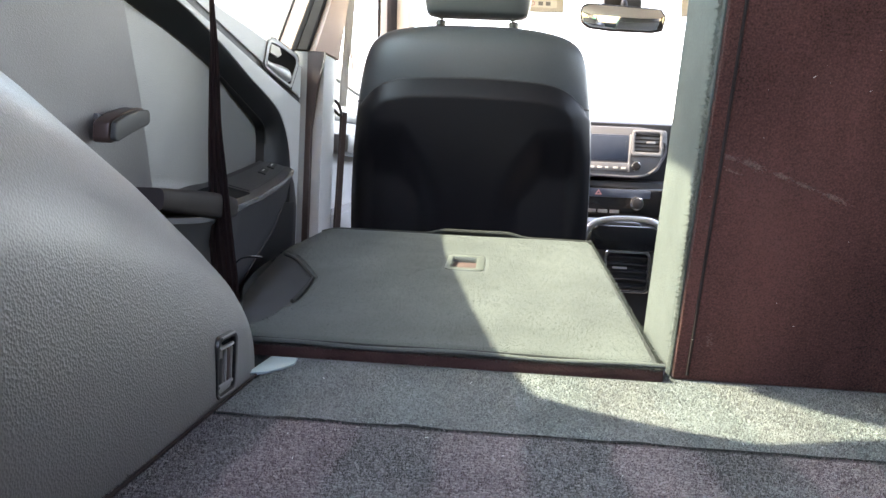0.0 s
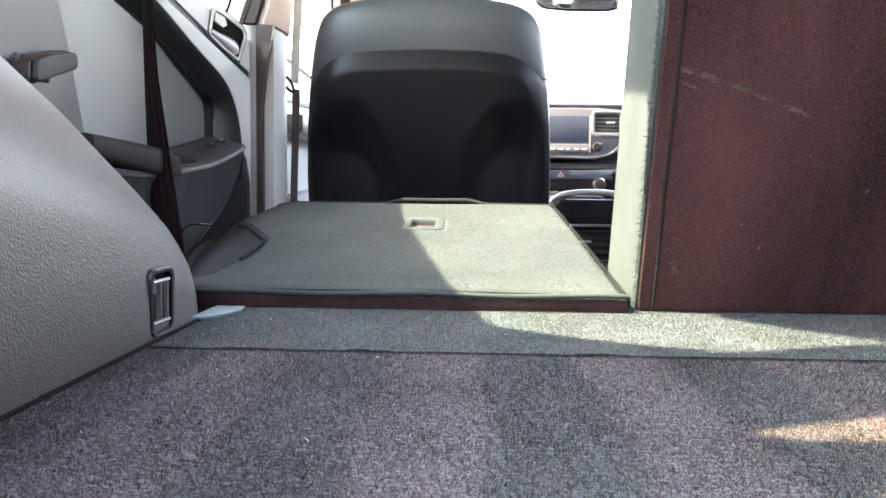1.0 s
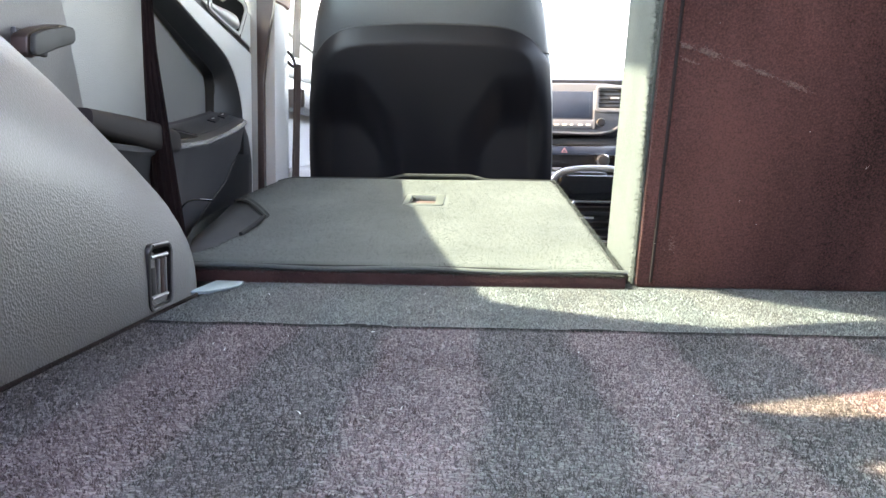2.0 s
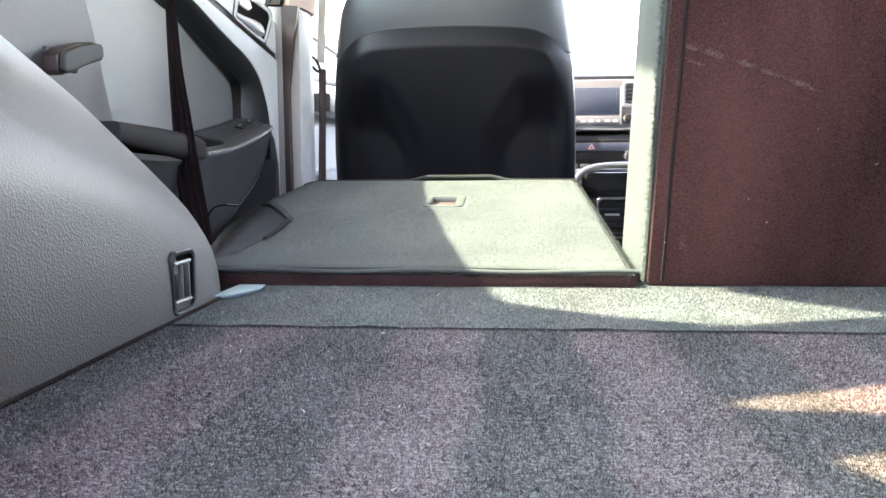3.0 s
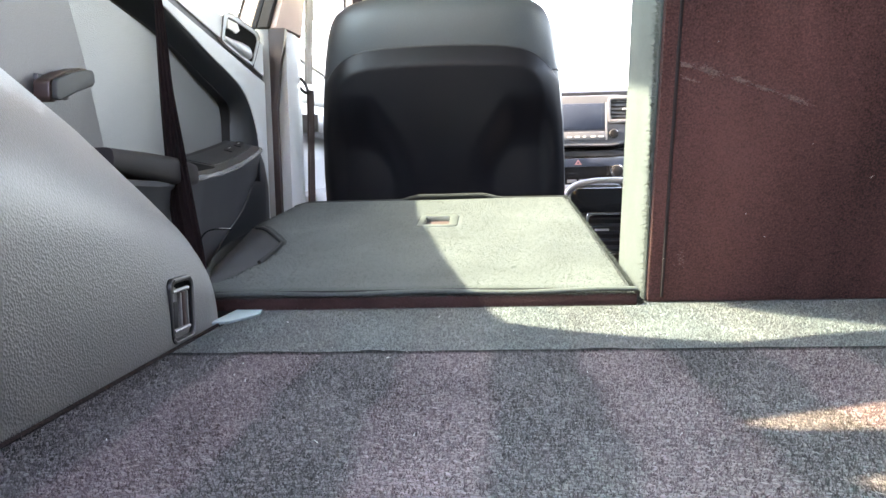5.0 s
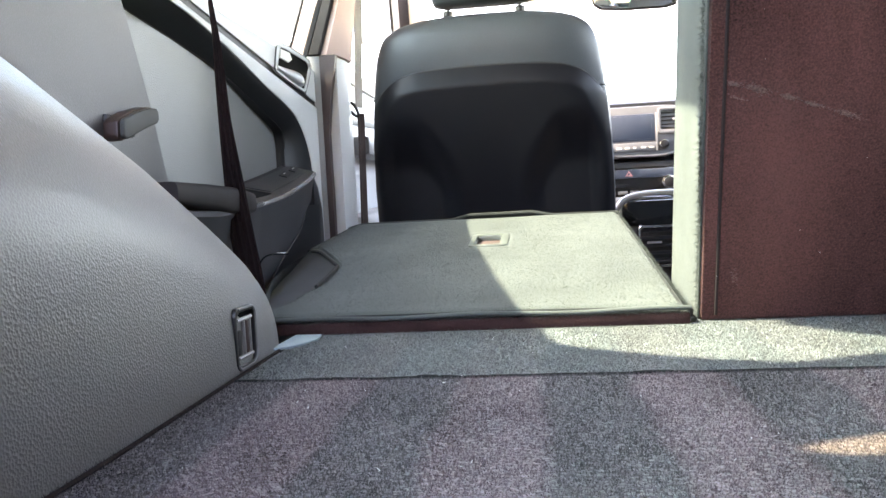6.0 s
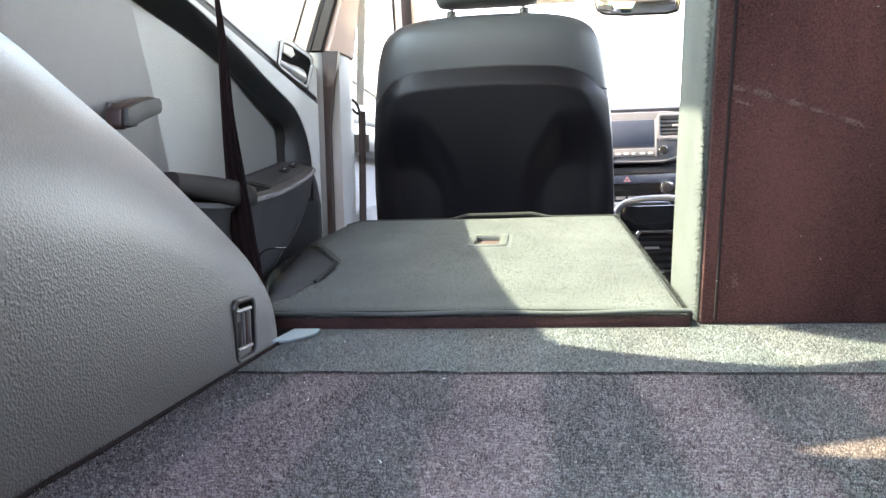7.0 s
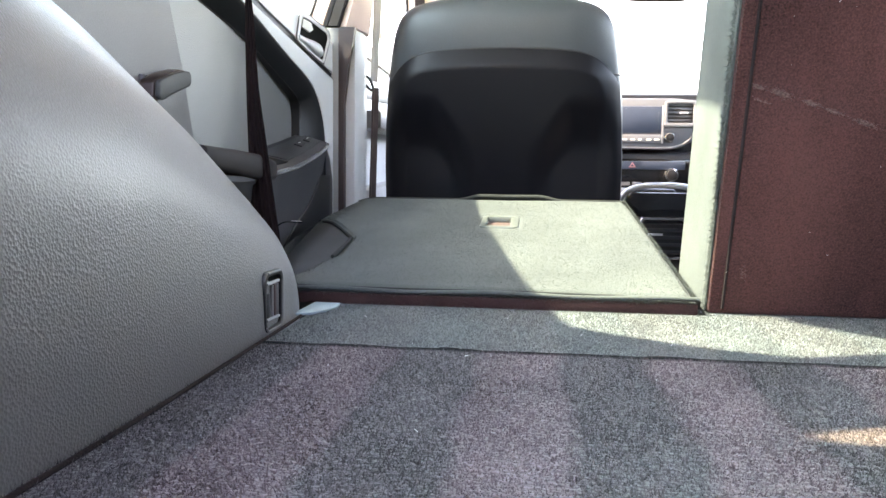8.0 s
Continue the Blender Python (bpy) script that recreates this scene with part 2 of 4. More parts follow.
def turned(bm, at, rx=0, ry=0, rz=0):
    """Turns a mesh about a point."""
    at = Vector(at)
    bmesh.ops.transform(bm, matrix=Matrix.Translation(at) @ pose(0, 0, 0, rx, ry, rz) @ Matrix.Translation(-at), verts=bm.verts)
    return bm


def prism(points, axis, a, b, round_=0.0, segments=2, holes=()):
    """A polygon in the plane across an axis, from a to b along it. Holes are polygons too."""
    def at(p, d):
        return Vector(p[:axis] + (d,) + p[axis:])
    bm = bmesh.new()
    if not holes:
        bm.faces.new([bm.verts.new(at(tuple(p), a)) for p in points])
    else:
        for ring in (points, *holes):
            vs = [bm.verts.new(at(tuple(p), a)) for p in ring]
            for v, w in zip(vs, vs[1:] + vs[:1]):
                bm.edges.new((v, w))
        bmesh.ops.triangle_fill(bm, edges=bm.edges[:], use_beauty=True)
    faces = bm.faces[:]
    more = bmesh.ops.extrude_face_region(bm, geom=faces)["geom"]
    shift = Vector((0, 0, 0))
    shift[axis] = b - a
    bmesh.ops.translate(bm, vec=shift, verts=[g for g in more if isinstance(g, bmesh.types.BMVert)])
    bmesh.ops.recalc_face_normals(bm, faces=bm.faces)
    return bevel(bm, round_, segments)


def loft(rings, closed=True, caps=True):
    bm = bmesh.new()
    rows = [[bm.verts.new(p) for p in ring] for ring in rings]
    n = len(rows[0])
    for a, b in zip(rows, rows[1:]):
        for k in range(n if closed else n - 1):
            bm.faces.new((a[k], a[(k + 1) % n], b[(k + 1) % n], b[k]))
    if caps and closed:
        bm.faces.new(rows[0])
        bm.faces.new(rows[-1][::-1])
    return bm


def sheet(nu, nv, f, thick=0.0):
    """A surface f(u, v), u and v from 0 to 1; with thick it gets a back."""
    bm = bmesh.new()
    rows = [[bm.verts.new(f(u / nu, v / nv)) for u in range(nu + 1)] for v in range(nv + 1)]
    for a, b in zip(rows, rows[1:]):
        for k in range(nu):
            bm.faces.new((a[k], a[k + 1], b[k + 1], b[k]))
    if thick:
        bmesh.ops.recalc_face_normals(bm, faces=bm.faces)
        bmesh.ops.solidify(bm, geom=bm.faces[:], thickness=thick)
    return bm


def smooth_line(points, steps=8):
    """A Catmull-Rom line through points."""
    ps = [Vector(p) for p in points]
    ps = [2 * ps[0] - ps[1], *ps, 2 * ps[-1] - ps[-2]]
    out = []
    for a, b, c, d in zip(ps, ps[1:], ps[2:], ps[3:]):
        for s in range(steps):
            t = s / steps
            out.append(0.5 * (2 * b + (c - a) * t + (2 * a - 5 * b + 4 * c - d) * t * t + (3 * b - 3 * c + d - a) * t ** 3))
    return out + [ps[-2]]


def tube(points, radius, steps=8, sides=8, flat=1.0, up=(0, 0, 1)):
    line = smooth_line(points, steps) if steps else [Vector(p) for p in points]
    rings = []
    for k, p in enumerate(line):
        way = (line[min(k + 1, len(line) - 1)] - line[max(k - 1, 0)]).normalized()
        side = way.cross(Vector(up)).normalized()
        over = side.cross(way)
        rings.append([p + radius * (math.cos(a) * side + flat * math.sin(a) * over) for a in (2 * math.pi * j / sides for j in range(sides))])
    return loft(rings)


def merge(*bms):
    out = bmesh.new()
    for b in bms:
        me = bpy.data.meshes.new("tmp")
        b.to_mesh(me)
        b.free()
        out.from_mesh(me)
        bpy.data.meshes.remove(me)
    return out


def disc(at, radius, depth, axis=1, sides=24, round_=0.001):
    bm = bmesh.new()
    bmesh.ops.create_cone(bm, cap_ends=True, segments=sides, radius1=radius, radius2=radius, depth=depth)
    turn = {0: pose(0, 0, 0, 0, 90, 0), 1: pose(0, 0, 0, 90, 0, 0), 2: pose(0, 0, 0)}[axis]
    bmesh.ops.transform(bm, matrix=Matrix.Translation(at) @ turn, verts=bm.verts)
    return bevel(bm, round_, 2, 50)


def ease(a, b, x):
    t = min(1.0, max(0.0, (x - a) / (b - a)))
    return t * t * (3 - 2 * t)


def bend(table, x):
    """Linear look-up in rows of (x, value)."""
    xs, ys = zip(*table)
    return float(np.interp(x, xs, ys))


# ---- the setting ----
ROOF, MID = 1.03, 0.37
setting("ground", box((-250, -250, -0.80), (250, 250, -0.72), 0), CONCRETE, "pale worn concrete around the parked car", "ground")

# The rear outline, out of view, is notched to shape the sun patch.
DOOR_WINDOW = [(1.20, 0.527), (1.05, 0.532), (0.90, 0.540), (0.75, 0.548), (0.609, 0.553), (0.439, 0.555), (0.313, 0.565), (0.159, 0.576), (0.044, 0.585), (-0.021, 0.593), (-0.075, 0.601), (-0.110, 0.611), (-0.136, 0.636), (-0.160, 0.667), (-0.190, 0.708), (-0.209, 0.745), (-0.222, 0.770), (-0.2235, 0.785), (-0.216, 0.82), (-0.208, 0.86), (-0.201, 0.905), (-0.195, 0.912), (-0.175, 0.896), (-0.139, 0.863), (-0.09, 0.828), (-0.068, 0.818), (-0.058, 0.83), (-0.056, 0.93), (-0.046, 0.951), (0.023, 0.963), (0.084, 0.969), (0.50, 0.985), (1.22, 0.998)]
# Unseen slits, outlined back along the sun from the streaks on the floor.
QUARTER = [(-0.396, 0.720), (-0.386, 0.756), (-0.381, 0.787), (-0.374, 0.811), (-0.355, 0.875), (-0.435, 0.875), (-0.416, 0.787), (-0.412, 0.758), (-0.406, 0.732), (-0.401, 0.722)]
QUARTER_REAR = [(-0.470, 0.739), (-0.450, 0.85), (-0.57, 0.80)]
# Unseen opening, added to bring teal sky light onto the wheel arch.
TAIL_WINDOW = [(-0.59, 0.53), (-0.59, 0.94), (-0.70, 0.94), (-0.90, 0.73), (-0.90, 0.53)]
FRONT_WINDOW = [(1.30, 0.49), (1.32, 0.93), (1.50, 0.93), (2.02, 0.66), (2.14, 0.48)]
SIDE = [(-0.95, -0.45), (2.75, -0.45), (2.75, 0.42), (2.30, 0.60), (1.62, ROOF), (-0.65, ROOF), (-0.95, 0.70)]


def side_wall(name, a, b, holes, material, label):
    setting(name, prism(SIDE, 0, a, b, holes=holes), material, label, "car body")


side_wall("wall_left", -0.488, -0.48, (DOOR_WINDOW, QUARTER, QUARTER_REAR, TAIL_WINDOW, FRONT_WINDOW), TRIM_GREY, "grey inner side of the car body with window openings")
side_wall("wall_right", 2 * MID + 0.48, 2 * MID + 0.488, (DOOR_WINDOW, FRONT_WINDOW), TRIM_DARK, "dark inner side of the car body with window openings")
for x, panes in ((-0.486, (("window_rear_door", DOOR_WINDOW, GREEN_GLASS), ("window_quarter", QUARTER, WARM_GLASS), ("window_quarter_rear", QUARTER_REAR, WARM_GLASS), ("window_tail", TAIL_WINDOW, TEAL_GLASS), ("window_front_door", FRONT_WINDOW, CLEAR_GLASS))), (2 * MID + 0.483, (("window_rear_door", DOOR_WINDOW, DARK_GLASS), ("window_front_door", FRONT_WINDOW, CLEAR_GLASS)))):
    for name, ring, g in panes:
        setting(name, prism(ring, 0, x, x + 0.003), g, "tinted car side window glass", "window")
# Unseen wall, added to keep low light from behind off the upright faces.
setting("wall_rear_low", box((-0.48, -0.965, -0.45), (2 * MID + 0.48, -0.935, 0.42), 0.004), TRIM_DARK, "unseen dark wall added to block low light from behind", "car body")
# Added out of view: these panels hold back light from behind, mostly at right.
for name, x0, x1 in (("wall_rear_right", 0.18, 2 * MID + 0.48), ("wall_rear_left", -0.48, -0.43)):
    setting(name, box((x0, -0.965, 0.421), (x1, -0.935, ROOF - 0.002), 0.004), TRIM_DARK, "unseen dark panel added to narrow the rear light", "car body")
setting("ceiling", prism([(-0.65, ROOF), (1.25, ROOF), (1.62, 0.965), (1.97, 0.86), (1.97, 0.88), (1.62, 0.995), (1.25, ROOF + 0.03), (-0.65, ROOF + 0.03)], 0, -0.49, 2 * MID + 0.49), BEIGE, "beige cloth headliner of the car", "ceiling")
# Added above the view to shut sky light out of the bay's right part.
setting("ceiling_rear", box((-0.02, -0.965, ROOF), (2 * MID + 0.49, -0.652, ROOF + 0.03), 0), BEIGE, "unseen beige roof panel added to block sky light", "ceiling")
# Unseen pane, added so that sky light reaches the arch and floor tinted.
setting("window_overhead", box((-0.49, -0.965, ROOF), (-0.022, -0.652, ROOF + 0.004), 0), OVERHEAD_GLASS, "unseen blue-green pane added overhead to tint the sky light", "window")
setting("window_windscreen", prism([(1.97, 0.87), (2.60, 0.42), (2.605, 0.425), (1.975, 0.875)], 0, -0.48, 2 * MID + 0.48), CLEAR_GLASS, "clear car windscreen", "window")
setting("cabin_floor", box((-0.48, 0.12, -0.47), (2 * MID + 0.48, 2.6, -0.45), 0), CARPET, "dark carpeted cabin floor", "floor")
setting("wall_firewall", box((-0.48, 2.55, -0.45), (2 * MID + 0.48, 2.58, 0.30), 0), TRIM_DARK, "dark bulkhead below the dashboard", "car body")
setting("wall_seat_step", box((-0.48, 0.101, -0.45), (2 * MID + 0.48, 0.118, -0.16), 0), CARPET_GREY, "carpeted step under the rear seat", "car body")
setting("floor_front", box((-0.129, -0.1285, -0.03), (2 * MID + 0.47, 0.10, 0.0), 0.004), CARPET_FRONT, "dark grey carpeted front strip of the cargo floor", "cargo floor")
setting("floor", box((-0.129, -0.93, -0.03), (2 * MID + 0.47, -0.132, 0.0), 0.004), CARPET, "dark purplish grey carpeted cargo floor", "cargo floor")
# The groove's shade, laid in as dark strands along the seam.
seam_shade = []
x = -0.128
while x < 0.45:
    w = random.uniform(0.004, 0.022)
    seam_shade.append(tube([(q, -0.1302 + 0.0035 * noise.noise((q * 30, 0, 0)), 0.0001 + 0.0007 * noise.noise((q * 25, 5, 0))) for q in np.linspace(x, x + w, 6)], random.uniform(0.0005, 0.0012), 0, 6))
    x += w + random.uniform(0.0002, 0.0025)
seam_shade.append(tube([(q, -0.1302 + 0.0020 * noise.noise((q * 30, 0, 0)), 0.0002) for q in np.linspace(-0.128, 0.45, 120)], 0.0007, 0, 6))
setting("floor_seam_shade", merge(*seam_shade), SEAM_GREY, "dark line painting the shade in the cargo floor's seam", "seam")
setting("floor_base", box((-0.475, -0.92, -0.05), (2 * MID + 0.475, 0.098, -0.031), 0), BLACK, "black tray below the cargo floor", "cargo floor")

# ---- behind the car, seen in the mirror ----
house = thing("house", (1.0, -8.2, -0.72), "yellow brick house with a green garage door behind the car", "house")
part("wall", box((-6.0, -8.6, -0.72), (8.0, -8.2, 2.3), 0), BRICK, house)
part("roof", prism([(-7.9, 2.3), (-7.9, 2.42), (-10.5, 3.9), (-10.5, 2.3)], 0, -6.4, 8.4), ROOF_TILE, house)
part("garage_door", box((-0.55, -8.19, -0.72), (0.55, -8.15, 0.98), 0.01), GREEN_PAINT, house, "green painted garage door")
part("window", box((-1.05, -8.19, 0.2), (-0.65, -8.15, 1.3), 0.01), WHITE, house, "white framed window")

# ---- cargo bay ----
# wheel-arch side trim: its height along the car, and how far it stands out at the floor
ARCH = [(-0.95, 0.350), (-0.60, 0.330), (-0.45, 0.304), (-0.36, 0.279), (-0.26, 0.246), (-0.145, 0.196), (-0.06, 0.150), (0.0, 0.113), (0.03, 0.092), (0.06, 0.068), (0.10, 0.035), (0.13, 0.0)]
FOOT = [(-0.95, -0.122), (-0.30, -0.125), (-0.10, -0.131), (-0.02, -0.134), (0.01, -0.140), (0.03, -0.150), (0.05, -0.168), (0.08, -0.205), (0.13, -0.30)]


def arch(u, v):
    y = -0.92 + 1.045 * u
    h = bend(ARCH, y) + 0.02
    a = v * math.pi / 2
    x = bend(FOOT, y) - 0.20 * (1 - abs(math.cos(a)) ** 0.65)
    return (max(x, -0.395), y, -0.02 + h * math.sin(a) ** 0.65)


trim = thing("wheel_arch_trim", (-0.2, -0.4, 0), "grained grey plastic wheel arch trim beside the cargo floor", "car trim")
part("panel", sheet(110, 30, arch, 0.003), ARCH_GREY, trim)


def round_rect(cy, cz, w, h, r, n=6):
    out = []
    for qy, qz, a0 in ((1, 1, 0), (-1, 1, 90), (-1, -1, 180), (1, -1, 270)):
        for k in range(n + 1):
            a = radians(a0 + 90 * k / n)
            out.append((cy + qy * (w / 2 - r) + r * math.cos(a), cz + qz * (h / 2 - r) + r * math.sin(a)))
    return out


HOOK = -0.0895
hook = part("recessed_hook", prism(round_rect(HOOK, 0.026, 0.042, 0.049, 0.008), 0, -0.1345, -0.1298, 0.0012, holes=(round_rect(HOOK, 0.026, 0.034, 0.041, 0.006),)), BLACK, trim, "black plastic recessed bag hook")
# A flat plate whose near-black colour is the hollow's shade.
part("cavity", prism(round_rect(HOOK, 0.026, 0.036, 0.043, 0.006), 0, -0.1349, -0.1335, 0), VOID, hook)
ring = round_rect(HOOK, 0.026, 0.0395, 0.0465, 0.0075)
# The frame's highlight, painted as a pale line along its front and bottom.
part("edge_glint", tube([(-0.1299, a, b) for a, b in ring[16:28] + ring[:9]], 0.0011, 0, 6, up=(1, 0, 0)), HOOK_PALE, hook)
for z in (0.0112, 0.0408):
    part("rail", tube([(-0.1312, HOOK - 0.016 + 0.029 * k / 8, z) for k in range(9)], 0.0016, 0, 8, up=(1, 0, 0)), HOOK_PALE, hook)
for y, wide, m in ((-0.0035, 0.0030, HOOK_PALE), (0.0010, 0.0055, HOOK_BROWN), (0.0088, 0.0026, HOOK_PALE)):
    part("bar", box((-0.1330, HOOK + y, 0.0130), (-0.1302, HOOK + y + wide, 0.0390), 0.0008), m, hook)
part("catch", box((-0.1332, HOOK - 0.0150, 0.0130), (-0.1306, HOOK - 0.0080, 0.0330), 0.0012), BLACK, hook)
# A dark strand paints the shade where the trim meets the carpet.
part("foot_gap_shade", tube([(bend(FOOT, y) + 0.0045, y, 0.0010) for y in np.linspace(-0.90, -0.02, 60)], 0.0014, 0, 6), EDGE_DARK, trim, "dark strand painting the gap's shade between side trim and carpet")
solo("corner_tab", prism([(-0.137, -0.022), (-0.136, 0.046), (-0.110, 0.046), (-0.107, 0.024), (-0.113, 0.004), (-0.122, -0.014)], 2, 0.0005, 0.0032, 0.001), PALE_TAB, "pale blue-grey plastic tab between carpet and side trim", "plastic tab")

# quarter trim behind the rear door
quarter = thing("quarter_trim", (-0.3, -0.2, 0.3), "grained grey plastic quarter panel trim behind the rear door", "car trim")
QUARTER_EDGE = [(0.0, 0.20), (0.10, 0.19), (0.15, 0.174), (0.242, 0.142), (0.323, 0.107), (0.36, 0.09), (0.45, 0.05)]


def quarter_face(u, v):
    z = 0.39 * v
    front = bend(QUARTER_EDGE, z)
    y = -0.92 + (front + 0.92) * u
    return (-0.316 - 0.012 * ease(0.012, 0.0, front - y) - 0.010 * ease(0.05, 0.35, front - y) + 0.022 * ease(0.11, 0.0, z - bend(ARCH, y)) * ease(0.0, 0.06, front - y), y, z)


part("top_cover", sheet(20, 4, lambda u, v: (-0.326 - 0.153 * v, -0.92 + 0.99 * u, 0.39 + 0.06 * v), 0.003), TRIM_GREY, quarter)
part("panel", sheet(70, 16, quarter_face, 0.006), QUARTER_GREY, quarter)
clip = thing("belt_retainer", (-0.29, 0.07, 0.215), "dark grey plastic belt retainer clip on the quarter trim", "clip")
CLIP = [(0.0265, 0.2030), (0.0285, 0.2000), (0.034, 0.1998), (0.060, 0.2095), (0.093, 0.2200), (0.0970, 0.2235), (0.0965, 0.2320), (0.0930, 0.2352), (0.080, 0.2342), (0.052, 0.2270), (0.031, 0.2190), (0.0275, 0.2160)]
# Brown paints the reflection on the clip's rear end.
part("body", prism([(0.0615 + (y - 0.0615) * 1.03, 0.2177 + (z - 0.2177) * 1.10) for y, z in CLIP], 0, -0.3065, -0.2905, 0.003, 3), CLIP_BROWN, clip, "side of the clip, its brown reflection in the colour")
part("mount", box((-0.322, 0.036, 0.206), (-0.3065, 0.088, 0.226), 0.003), BLACK, clip)
part("plate", prism(CLIP, 0, -0.2900, -0.2845, 0.0022, 3), CLIP_GREY, clip)

# ---- the rear seat ----
folded = thing("split_seat", (0, 0.1, 0), "folded rear seat back with dark grey carpeted rear face", "car seat")
FOLD_L = [(0.062, -0.20), (0.13, -0.215), (0.22, -0.225), (0.33, -0.262), (0.45, -0.285), (0.60, -0.275), (0.70, -0.245)]


# where the carpeted face ends at the lower-lying corner panel
WEDGE = [(0.062, -0.31), (0.085, -0.205), (0.11, -0.178), (0.14, -0.170), (0.17, -0.168), (0.202, -0.159), (0.26, -0.161), (0.325, -0.167), (0.39, -0.197), (0.483, -0.246), (0.525, -0.264), (0.56, -0.31), (0.70, -0.31)]


def fold_z(y, x=0.0):
    return 0.016 + 0.118 * (y - 0.062) - 0.022 * ease(-0.21, -0.30, x) + 0.0015 * noise.noise((x * 6, y * 6, 0.3))


def face_left(y):
    return max(bend(FOLD_L, y), bend(WEDGE, y))


def corner_panel(u, v):
    y = 0.078 + 0.472 * v
    low, high = bend(FOLD_L, y), max(bend(WEDGE, y), bend(FOLD_L, y) + 0.001) + 0.003
    x = low + (high - low) * u
    return (x, y, fold_z(y, x) - 0.006 - 0.014 * (1 - u) ** 2 * ease(0.0, 0.06, high - low))


# the carpeted face, from its rim down to the cushion below
HOLE = (0.006, 0.046, 0.42, 0.50)


def carpet_top():
    bm = bmesh.new()
    xs = sorted({*np.linspace(0.0, 1.0, 57)})
    ys = [0.062 + 0.638 * k / 60 for k in range(61)]
    grid = []
    for y in ys:
        left, right = face_left(y), 0.236
        row = []
        for u in xs:
            x = left + (right - left) * u
            rim = min(abs(x - left), abs(right - x), y - 0.062, 0.70 - y)
            row.append(bm.verts.new((x, y, fold_z(y, x) - 0.007 * (1 - ease(0, 0.008, rim)))))
        grid.append(row)
    for a, b in zip(grid, grid[1:]):
        for k in range(len(a) - 1):
            cx, cy = (a[k].co.x + b[k + 1].co.x) / 2, (a[k].co.y + b[k].co.y) / 2
            if not (HOLE[0] < cx < HOLE[1] and HOLE[2] < cy < HOLE[3]):
                bm.faces.new((a[k], a[k + 1], b[k + 1], b[k]))
    return bm


def fold_rim(top, low, inset=0.0):
    """The upright rim under the carpeted face."""
    ring = [(bend(FOLD_L, y) + inset, y) for y in np.linspace(0.062, 0.70, 26)] + [(0.236 - inset, y) for y in np.linspace(0.70, 0.062, 26)]
    return loft([[(x, y, fold_z(y, x) - d) for x, y in ring] for d in (top, (top + low) / 2, low)], True, False)


face = part("carpet_back", carpet_top(), CARPET_GREY, folded)
# A separate panel; the shade on its outward slope is in its darker grey.
part("corner_panel", sheet(14, 40, corner_panel), CORNER, folded, "smooth corner panel, darker for its slope's shade")
part("side_rim", fold_rim(0.006, 0.14), CARPET_GREY, folded)
part("rear_edge", box((-0.20, 0.0575, 0.0), (0.236, 0.0625, 0.0118), 0.002), HEM_BROWN, folded, "brown carpeted rear edge")
part("piping", tube([(x, 0.0590, 0.0148 + 0.0010 * math.sin(x * 37)) for x in np.linspace(-0.185, 0.237, 14)], 0.0023, 3, 10), CARPET_GREY, folded)
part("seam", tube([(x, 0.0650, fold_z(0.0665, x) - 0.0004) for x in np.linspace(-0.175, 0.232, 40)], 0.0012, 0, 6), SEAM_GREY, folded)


def seam(points, radius=0.0018):
    line = smooth_line([(x, y, 0) for x, y in points], 8)
    return tube([(p.x, p.y, fold_z(p.y, p.x) - 0.0012) for p in line], radius, 0, 6)


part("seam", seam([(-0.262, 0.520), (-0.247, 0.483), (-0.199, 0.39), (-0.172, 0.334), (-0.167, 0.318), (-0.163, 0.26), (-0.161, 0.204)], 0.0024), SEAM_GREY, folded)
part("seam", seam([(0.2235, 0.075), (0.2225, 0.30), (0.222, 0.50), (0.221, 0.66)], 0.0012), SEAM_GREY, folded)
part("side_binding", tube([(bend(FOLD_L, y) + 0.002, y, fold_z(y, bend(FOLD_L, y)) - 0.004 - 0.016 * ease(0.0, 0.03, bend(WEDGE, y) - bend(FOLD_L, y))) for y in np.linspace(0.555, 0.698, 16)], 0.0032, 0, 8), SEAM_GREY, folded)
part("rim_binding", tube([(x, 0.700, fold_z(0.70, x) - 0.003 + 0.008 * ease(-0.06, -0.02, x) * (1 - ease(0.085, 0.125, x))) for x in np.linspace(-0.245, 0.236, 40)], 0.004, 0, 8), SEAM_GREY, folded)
latch = part("latch_bezel", prism(round_rect(0.027, 0.459, 0.057, 0.102, 0.012), 2, 0.0545, 0.0650, 0.0025, holes=(round_rect(0.025, 0.459, 0.036, 0.070, 0.003),)), BEZEL, folded, "grey plastic latch bezel")
for v in latch.data.vertices:
    v.co.z += 0.118 * (v.co.y + 0.1 - 0.459)
bm = box((0.004, 0.42, 0.046), (0.046, 0.50, 0.0565), 0.002)
for v in bm.verts:
    v.co.z += 0.118 * (v.co.y - 0.459)
part("latch", bm, PILLAR_BROWN, latch, "brown latch in the recess")
part("cushion", box((-0.19, 0.10, -0.16), (0.215, 0.66, -0.03), 0.03, 4), LEATHER, folded)

upright = thing("split_seat", (0.6, 0.1, 0), "upright rear seat back with brown carpeted rear face", "car seat")
LEANS = 0.26


def lean(bm):
    for v in bm.verts:
        v.co.y -= LEANS * v.co.z
        v.co.x += 0.01 * v.co.z
    return bm


rear = part("rear_panel", lean(box((0.247, 0.072, 0.0), (1.0, 0.092, 0.66), 0.006)), CARPET_BROWN, upright)
part("seam", lean(tube([(0.2605, 0.0717, z) for z in np.linspace(0.006, 0.65, 20)], 0.0016, 0, 6, up=(0, 1, 0))), EDGE_DARK, upright)
